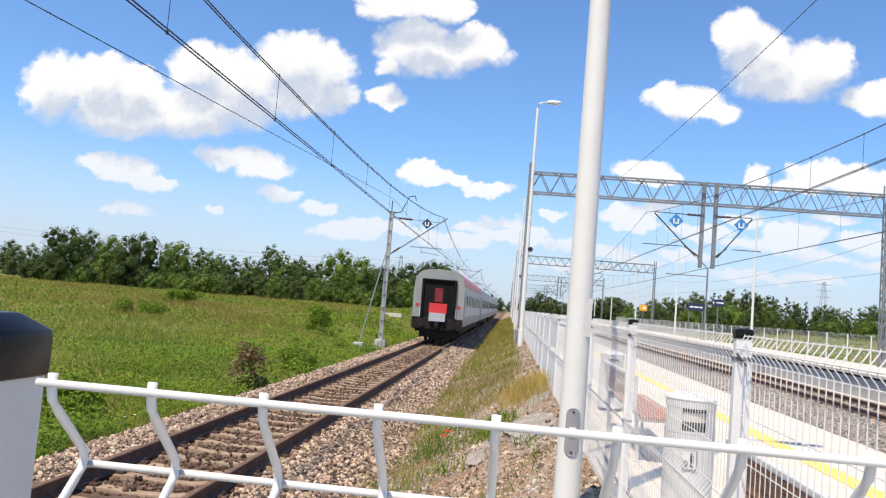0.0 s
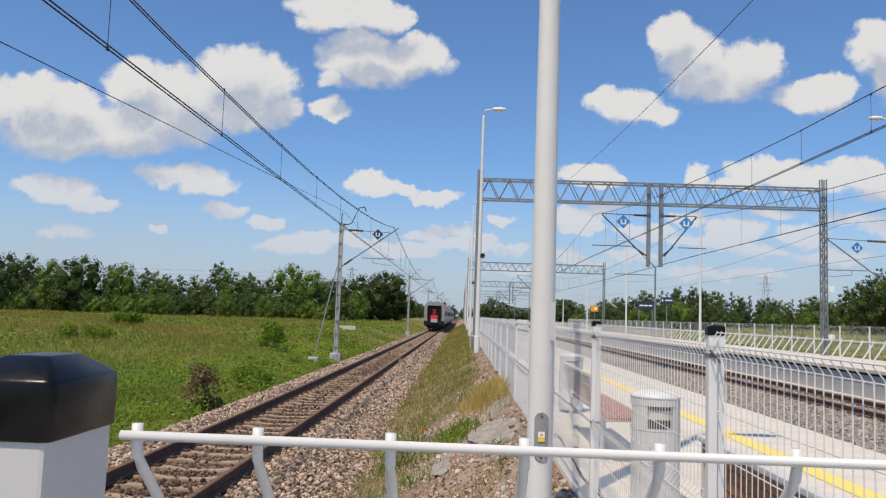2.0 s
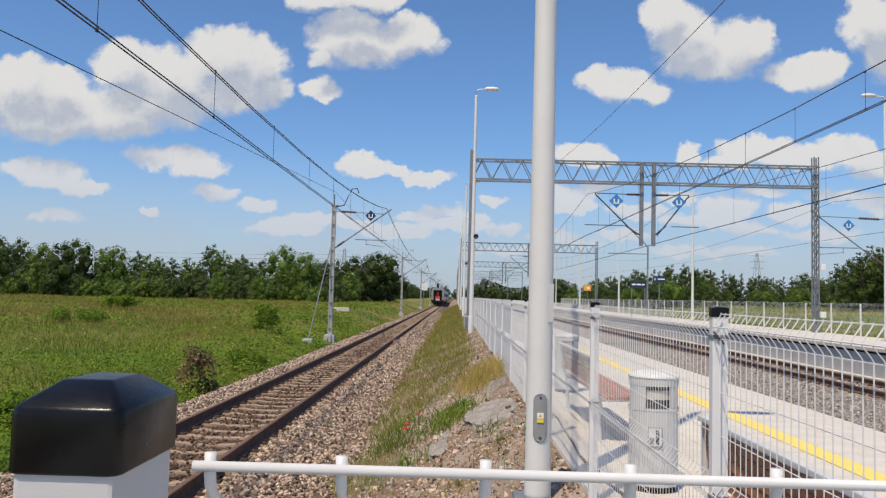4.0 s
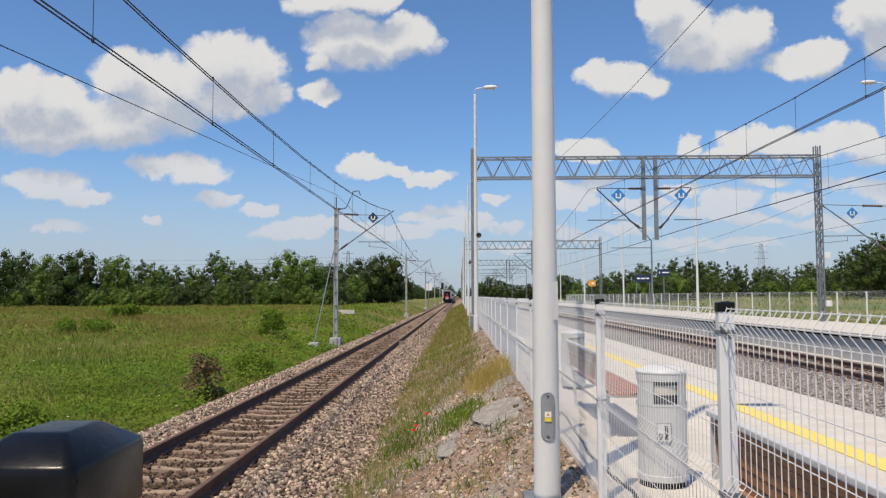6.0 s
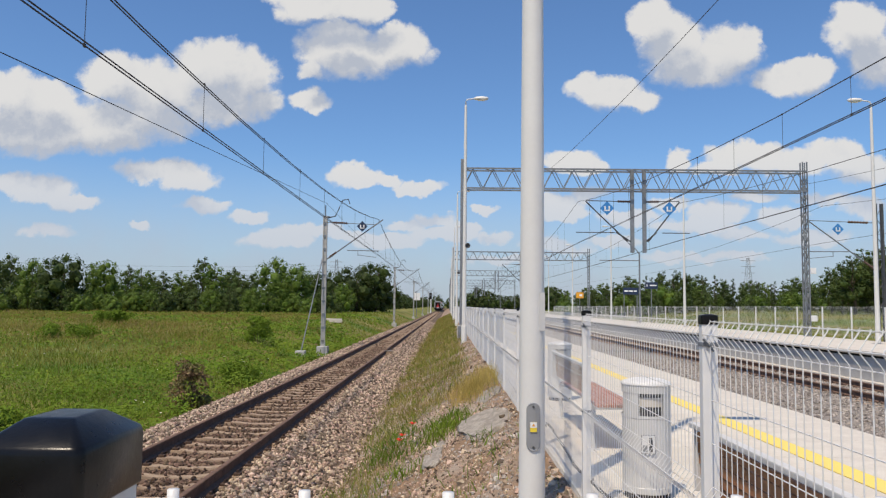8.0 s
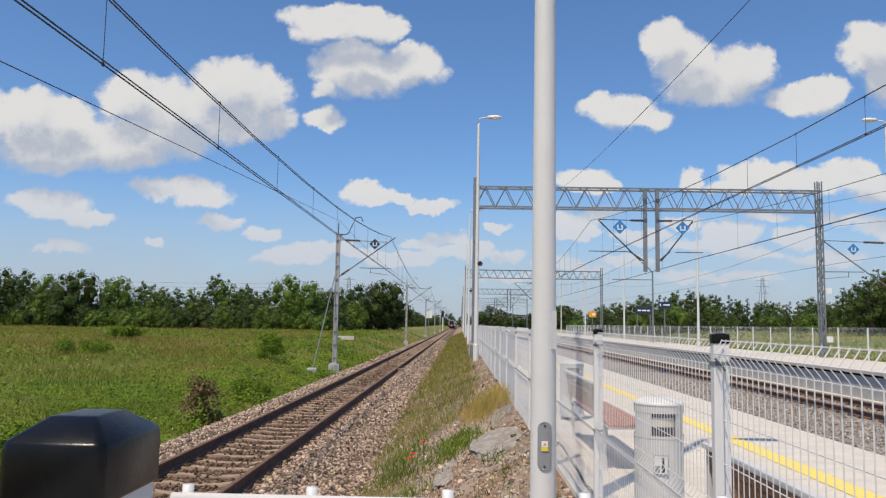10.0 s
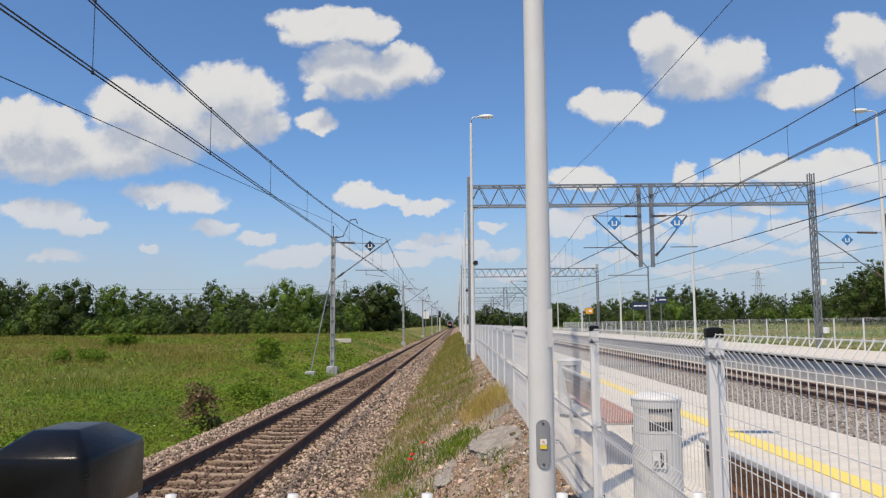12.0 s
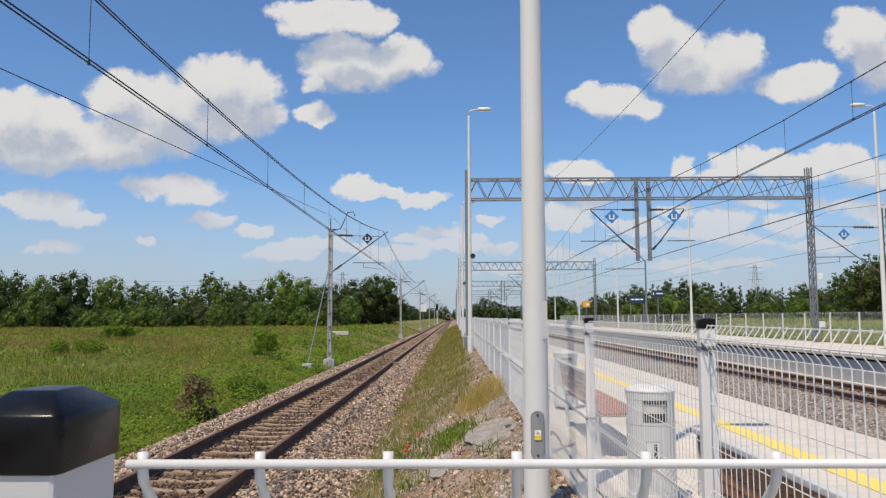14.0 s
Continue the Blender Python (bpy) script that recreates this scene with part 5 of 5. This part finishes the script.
pylon(259, 660, 46)
pylon(-86, 590, 37)
bm = bmesh.new()
t = thing("power_line", 0, 0, 0, "faint power lines beyond the trees", "overhead wire")
for z in (20.5, 23.5):
    part("wire", tube([(-420 + 334 * s, 420 + 170 * s, z + 9 - 22 * s * (1 - s)) for s in np.linspace(0, 1, 14)], .05, 4), "wire", t)

# ---------------------------------------------------------------- trees


def leaf_cloud(n, lobes, size, seed, mat, squash=1.0, core=0.0):
    """Many small bent leaf clumps over the lobes of a crown, round a dense uneven inside."""
    r = np.random.default_rng(seed)
    C = np.array([l[:3] for l in lobes])
    R = np.array([l[3] for l in lobes])
    pick = r.choice(len(lobes), n, p=R ** 2 / (R ** 2).sum())
    d = r.normal(size=(n, 3))
    d /= np.linalg.norm(d, axis=1)[:, None]
    d[:, 2] = np.where(d[:, 2] < -.5, -d[:, 2], d[:, 2])
    rad = R[pick] * (1 - .30 * r.uniform(0, 1, n) ** 2.2) * (1 + .10 * r.normal(size=n))
    P = C[pick] + d * rad[:, None] * np.array([1, 1, squash])
    a = d + .42 * r.normal(size=(n, 3))
    a /= np.linalg.norm(a, axis=1)[:, None]
    u = np.cross(a, r.normal(size=(n, 3)))
    u /= np.linalg.norm(u, axis=1)[:, None]
    v = np.cross(a, u)
    s = (size * r.uniform(.5, 1.3, n))[:, None]
    V = np.stack([P - u * s, P - v * s * .55 + a * s * .15, P + u * s * .9, P + v * s * .6 + a * s * .15], 1).reshape(-1, 3)
    i = np.arange(n)[:, None] * 4
    F = np.concatenate([i, i + 1, i + 2, i + 3], 1).tolist()
    V = V.tolist()
    if core:
        for c, rr in zip(C, R):
            k = len(V)
            V += (c + ICO_V * rr * core * r.uniform(.75, 1.1, (len(ICO_V), 1)) * np.array([1, 1, squash])).tolist()
            F += (ICO_F + k).tolist()
    return mesh_of("crown", V, F, M[mat])


def tree(seed, height, width, mat, leaves, size, pointed=0.0, bare=.1):
    """A tree of 10 units or so: tapered trunk, limbs, and a lobed crown with gaps."""
    r = np.random.default_rng(seed)
    t = thing("tree", 0, -60, -20, "tree", "tree", "trees round the meadow")
    bm = bmesh.new()
    tube([(r.uniform(-.1, .1) * k, r.uniform(-.1, .1) * k, height * .78 * k / 6) for k in range(7)], [.022 * height * (1 - k / 8.5) for k in range(7)], 7, bm)
    lobes = []
    count = 17
    for k in range(count):
        f = (k + .5) / count
        z = height * (bare + (1 - bare) * f * .93)
        env = width / 2 * (math.sin(math.pi * (.12 + .80 * f)) ** .7 * (1 - pointed) + (1.02 - f) * pointed)
        a = k * 2.399 + r.uniform(-.4, .4)
        o = env * r.uniform(.35, .72)
        rr = max(.32, env * r.uniform(.42, .62))
        lobes.append((math.cos(a) * o, math.sin(a) * o, z, rr))
        if k % 2 == 0:
            tube([(0, 0, max(.4, z - .16 * height)), (math.cos(a) * o * .5, math.sin(a) * o * .5, z - .05 * height), (math.cos(a) * o * 1.1, math.sin(a) * o * 1.1, z + .03 * height)], [.008 * height, .005 * height, .002 * height], 5, bm)
    for k in range(10):
        a, f = r.uniform(0, math.tau), r.uniform(.15, 1)
        env = width / 2 * (math.sin(math.pi * (.12 + .80 * f)) ** .7 * (1 - pointed) + (1.02 - f) * pointed)
        lobes.append((math.cos(a) * env * .95, math.sin(a) * env * .95, height * (bare + (1 - bare) * f * .95), max(.2, env * r.uniform(.16, .28))))
    part("trunk", bm, "bark", t)
    part("crown", leaf_cloud(leaves, lobes, size, seed, mat, 1.0, .57), mat, t)
    return t


PROTO = dict(
    round_a=tree(11, 10, 8.5, "leaf_b", 3000, .20, 0, .0),
    round_b=tree(12, 10, 9.0, "leaf_a", 3000, .20, 0, -.02),
    round_c=tree(13, 10, 7.2, "leaf_c", 2600, .185, .2, .0),
    tall=tree(14, 10, 4.8, "leaf_c", 2300, .16, .45, .04),
    tall_b=tree(15, 10, 5.4, "leaf_b", 2300, .17, .35, .02),
    bush=tree(16, 10, 13, "leaf_b", 1800, .28, 0, 0),
    bush_b=tree(17, 10, 12, "leaf_a", 1800, .28, .1, 0),
    pine=tree(18, 10, 4.4, "leaf_a", 2200, .14, .8, .02),
    birch=tree(19, 10, 4.4, "leaf_c", 1900, .13, .25, .22),
    far_round=tree(20, 10, 8.5, "leaf_a", 500, .36, .1, 0),
    far_tall=tree(21, 10, 5.0, "leaf_c", 450, .30, .5, 0),
)
LABEL = dict(round_a="broad fresh-green leafy tree beyond the meadow", round_b="broad dark-green leafy tree with dense crown", round_c="grey-green leafy tree in the tree belt", tall="slender grey-green tree in the tree belt", tall_b="slender fresh-green tree in the tree belt",
             bush="fresh-green bush at the meadow's edge", bush_b="dark-green bush at the meadow's edge", pine="pointed dark-green conifer beyond the station", birch="thin birch with airy crown", far_round="distant broad dark-green leafy tree", far_tall="distant slender grey-green tree")


def plant(kind, u, d, top, stretch=1.0, base=None):
    """A tree seen from the platform end in the direction u (east per north), d metres up the line, whose tip stands top metres high."""
    x = u * d
    z = float(hill(np.array(x), np.array(d))) if base is None else base
    s = (top - z) / 10
    m = pose(x, d, z - .15, 0, 0, random.uniform(0, 360)) @ Matrix.Diagonal((s * stretch, s * stretch, s, 1))
    c = copy_thing(PROTO[kind], m)
    c.name = "bush" if "bush" in kind else "tree"
    tagged(c, LABEL[kind], "bush" if "bush" in kind else "tree")
    return c


def tip_height(v, d):
    return 2.2 + v * d


# the belt behind the meadow: direction, distance, tangent of the tip, kind, stretch
BELT = [("round_b", -.615, 118, .066, 1.0), ("round_c", -.575, 140, .066, .8), ("round_a", -.545, 135, .058, .8), ("round_b", -.505, 120, .064, 1.05), ("tall_b", -.462, 135, .058, 1.0),
        ("round_a", -.448, 126, .056, .9), ("tall", -.418, 145, .054, 1.1), ("tall_b", -.402, 132, .050, 1.2), ("tall", -.372, 140, .046, 1.2), ("tall_b", -.350, 150, .046, 1.2), ("tall", -.322, 150, .066, 1.3),
        ("tall_b", -.306, 146, .058, 1.3), ("round_c", -.272, 140, .044, .9), ("tall", -.280, 165, .052, 1.2), ("round_a", -.224, 128, .062, .95), ("round_a", -.196, 126, .054, .9), ("round_b", -.172, 132, .045, .9),
        ("round_b", -.118, 165, .054, 1.15), ("round_b", -.094, 168, .057, 1.1), ("round_a", -.136, 150, .030, 1.0), ("round_b", -.148, 160, .046, .9)]
for kind, u, d, v, s in BELT:
    plant(kind, u, d, tip_height(v, d), s)
for k in range(46):
    u = -.66 + .52 * (k + random.random()) / 46
    d = random.uniform(116, 134)
    plant(random.choice(["bush", "bush_b", "round_c", "round_a", "bush_b"]), u, d, tip_height(random.uniform(.004, .024), d), random.uniform(.8, 1.1))
for k in range(34):
    u = -.70 + .54 * (k + random.random()) / 34
    d = random.uniform(145, 175)
    plant(random.choice(["tall", "tall_b", "round_c", "birch", "round_b"]), u, d, tip_height(random.uniform(.026, .046), d), random.uniform(.9, 1.2))
for k in range(30):
    f = (k + random.random()) / 30
    d = 175 + 330 * f
    plant("far_round", (-17 - 7 * random.random()) / d, d, random.uniform(3.5, 7.5), random.uniform(.9, 1.1))
for k in range(26):
    f = (k + random.random()) / 26
    d = 190 + 420 * f
    x = -22 - 10 * random.random() - 6 * f
    plant(random.choice(["far_round", "far_round", "far_tall"]), x / d, d, random.uniform(8.5, 12.5), random.uniform(.9, 1.2))
# the wood beyond the station: its skyline by direction
WOOD_U, WOOD_V = (.13, .19, .22, .275, .33, .39, .445, .50, .52, .62, .70), (.020, .030, .042, .051, .051, .040, .042, .046, .050, .056, .056)
for k in range(66):
    u = .14 + .54 * (k + random.random()) / 66
    d = random.uniform(150, 185)
    v = float(np.interp(u, WOOD_U, WOOD_V)) * random.uniform(.80, 1.06)
    plant(random.choice(["pine", "tall", "pine", "tall_b", "tall", "pine", "round_c"]), u, d, tip_height(v, d), random.uniform(1.0, 1.4))
for k in range(40):
    u = .14 + .54 * (k + random.random()) / 40
    d = random.uniform(142, 158)
    v = float(np.interp(u, WOOD_U, WOOD_V)) * random.uniform(.35, .62)
    plant(random.choice(["bush", "round_c", "tall_b", "tall", "round_b"]), u, d, tip_height(v, d), random.uniform(.9, 1.2))
for u, d, v, kind in ((.500, 104, .060, "birch"), (.514, 98, .070, "tall"), (.530, 96, .076, "birch"), (.545, 99, .086, "birch"), (.556, 97, .080, "tall"), (.570, 95, .090, "birch"), (.585, 98, .084, "tall_b"), (.60, 96, .086, "birch"), (.615, 98, .088, "tall"), (.635, 98, .080, "birch"), (.655, 98, .08, "tall"),
                      (.522, 107, .058, "tall"), (.548, 107, .062, "round_c"), (.575, 108, .064, "tall"), (.60, 106, .064, "round_c"), (.625, 107, .06, "tall")):
    plant(kind, u, d, tip_height(v, d), 1.25)
for k in range(30):
    u = .036 + .12 * (k + random.random()) / 30
    d = random.uniform(300, 360)
    plant(random.choice(["far_round", "far_tall", "far_tall"]), u, d, tip_height(.022 + .007 * math.sin(u * 60), d), random.uniform(1.0, 1.3), -.4)
for k in range(22):
    u = -.040 + .085 * (k + random.random()) / 22
    if abs(u + .004) > .006:
        plant(random.choice(["far_round", "far_tall"]), u, random.uniform(560, 820), random.uniform(8, 14), random.uniform(1.1, 1.6), -.4)
for p in PROTO.values():
    for c in list(p.children):
        bpy.data.objects.remove(c)
    bpy.data.objects.remove(p)

# shrubs in the meadow
SHRUB = [(-.336, 20.5, 1.55, 1.45, "leaf_red"), (-.246, 42, 1.6, 1.8, "weed"), (-.43, 58, 1.0, 4.0, "weed"), (-.50, 44, .8, 4.6, "weed"), (-.27, 27, .8, 1.6, "weed"),
         (-.58, 14.5, .9, 1.8, "weed")]
for i, (u, y, h, w, mat) in enumerate(SHRUB):
    x = u * y
    z = float(hill(np.array(x), np.array(y)))
    red = mat == "leaf_red"
    t = thing("shrub", x, y, z - .05, "reddish-brown leafy shrub in the meadow" if red else "leafy green weed clump in the meadow", "shrub", "meadow shrubs")
    r = np.random.default_rng(50 + i)
    lobes = [(r.uniform(-.5, .5) * w * .6, r.uniform(-.5, .5) * w * .6, h * r.uniform(.2, .85), .22 * min(w, 2) * r.uniform(.5, 1)) for _ in range(22)]
    for l in lobes[:9]:
        part("stem", tube([(l[0] * .2, l[1] * .2, 0), (l[0] * .6, l[1] * .6, l[2] * .5), l[:3]], [.012, .009, .004], 4), "bark", t)
    part("crown", leaf_cloud(2400 if red else 3200, lobes, .05 if red else .042 * max(1, y / 30), 70 + i, mat), mat, t)

# ---------------------------------------------------------------- train
W, ROOF = 2.84, 4.05


def body_profile(inset=0.0):
    w = W / 2 - inset
    pts = [(-w + .02, .95), (w - .02, .95), (w, 1.3), (w, 2.9)]
    for a in np.linspace(0, math.pi, 13):
        c, s = math.cos(a), math.sin(a)
        pts.append((math.copysign(abs(c) ** .55, c) * w * .985, 2.98 + (ROOF - 2.98 - inset) * abs(s) ** .72))
    return pts + [(-w, 2.9), (-w, 1.3)]


def coach(label, first, upper):
    """One carriage; its rear end stands at the thing's origin, its body runs ahead of it."""
    L = 25.6
    t = thing("railway_coach", 0, 0, 0, label, "railway coach", "coaches of the train")
    full = body_profile()
    part("body", extrude(full, .12, L), "coach_side", t)
    part("end_wall", extrude([(x * 1.004, z) for x, z in full], 0, .118), "coach", t, "grey end wall")
    low = [(x * 1.006, z) for x, z in full if z > 2.99]
    roof = [(x * 1.004, z + .012) for x, z in full if z > 3.02]
    roof = roof + [(x * .96, z - .05) for x, z in reversed(roof)]
    part("roof", extrude(roof, .13, L), "coach", t, "grey ribbed roof")
    for s in (-1, 1):
        part("upper_band", box(s * W / 2 - .006, s * W / 2 + .006, .13, L, 2.90, 3.02, 0), upper, t)
        part("lower_band", box(s * W / 2 - .006, s * W / 2 + .006, .13, L, .98, 1.5, 0), "coach", t)
        part("window_band", box(s * W / 2 - .004, s * W / 2 + .004, 1.4, L - 1.2, 1.98, 2.80, 0), "coach_blue" if not first else "coach_side", t)
        for k in range(11):
            y = 2.6 + k * 2.02
            part("window", box(s * W / 2 - .011, s * W / 2 + .009, y, y + 1.3, 2.05, 2.75, .002), "pane", t)
        for y in (.45, L - 1.25):
            part("side_door", box(s * W / 2 - .012, s * W / 2 + .008, y, y + .8, 1.0, 2.95, .002), "coach_blue", t)
    if first:
        edge = [(math.cos(a) ** .55 * W / 2 * .985, 2.98 + (ROOF - 2.98) * math.sin(a) ** .72) for a in np.linspace(.10, 1.0, 8)]
        stripe = [(x * 1.012, z + .02) for x, z in edge] + [(x * .97, z - .03) for x, z in reversed(edge)]
        part("roof_edge", extrude(stripe, .13, L), "coach_red", t, "faded red stripe along the roof edge")
    gang = part("gangway", box(-.90, .90, -.05, .02, 1.05, 3.42, .03), "doorway", t, "dark rubber-framed gangway end")
    for x0, x1, z0, z1 in ((-.97, -.84, 1.05, 3.46), (.84, .97, 1.05, 3.46), (-.97, .97, 3.40, 3.50)):
        part("gangway_lip", box(x0, x1, -.16, .0, z0, z1, .03), "doorway", gang)
    door = part("end_door", box(-.40, .40, -.075, -.052, 1.32, 3.1, .01), "doorway", t)
    part("lower_panel", box(-.50, .50, -.10, -.077, 1.62, 2.16, .01), "red_door", door, "bright red panel of the end door")
    part("upper_panel", box(-.22, .22, -.09, -.077, 2.24, 3.0, .01), "maroon", door, "dim red door window surround")
    part("fall_plate", box(-.46, .46, -.24, -.10, 1.16, 1.62, .02), "coach_side", t, "grey folded crossing plate")
    part("buffer_beam", box(-1.42, 1.42, -.07, .16, .70, 1.36, .05), "under", t)
    for s in (-1, 1):
        b = part("buffer", rod((s * .87, -.05, 1.05), (s * .87, -.48, 1.05), .11, n=14), "under", t)
        part("buffer_plate", lathe([(.24, 0), (.24, .03), (.2, .04)], 18), "under", b).matrix_basis = pose(s * .87, -.48, 1.05, 90, 0, 0)
        part("tail_lamp", rod((s * 1.16, -.02, 2.02), (s * 1.16, .01, 2.02), .10, n=14), "red_door", t, "round red tail lamp")
        part("handrail", tube([(s * 1.0, -.03, 1.35), (s * 1.0, -.09, 1.4), (s * 1.0, -.09, 1.85), (s * 1.0, -.03, 1.9)], .016, 6), "signw", t)
    part("end_gear", box(-.98, .98, .15, 1.3, .26, .74, .06), "under", t, "dark brake gear under the coach end")
    part("coupling", box(-.12, .12, -.42, .0, .82, 1.12, .03), "under", t)
    for x in (-.35, .35):
        part("brake_hose", tube([(x, -.06, 1.0), (x, -.22, .85), (x * .9, -.22, .6), (x * .6, -.1, .5)], .025, 6), "under", t)
    part("underframe", box(-1.25, 1.25, .3, L - .3, .55, .96, .02), "under", t)
    for yb in (3.2, L - 3.2):
        bogie = part("bogie", box(-1.08, 1.08, yb - 1.7, yb + 1.7, .42, .72, .04), "under", t)
        for dy in (-1.25, 1.25):
            for s in (-1, 1):
                part("wheel", rod((s * .69, yb + dy, .46), (s * .82, yb + dy, .46), .46, n=20), "under", bogie)
            part("axle", rod((-.72, yb + dy, .46), (.72, yb + dy, .46), .08, n=8), "under", bogie)
    return t


LENGTH = 26.4
TRAIN = [coach("silver-grey railway coach with a dark gangway end and red tail lamps", True, "coach_side")]
for k in range(4):
    TRAIN.append(coach("silver and blue railway coach within the train", False, "coach_side"))

bg = thing("signal_cable_cabinet", .74, 37.8, .35, "grey trackside cabinet by the gantry foot", "cabinet")
part("body", box(-.25, .15, -.2, .2, 0, .9, .02), "concrete", bg)
part("door", box(-.22, .12, -.206, -.201, .06, .85, .004), "galv", bg)


def motions():
    for k, c in enumerate(TRAIN):
        walk(c, [(t, pose(TRACK_W, 42.3 + 32.4 * t + k * LENGTH, 0)) for t in (0.0, 3.5, 7.0, 10.5, 14.0)])


motions()
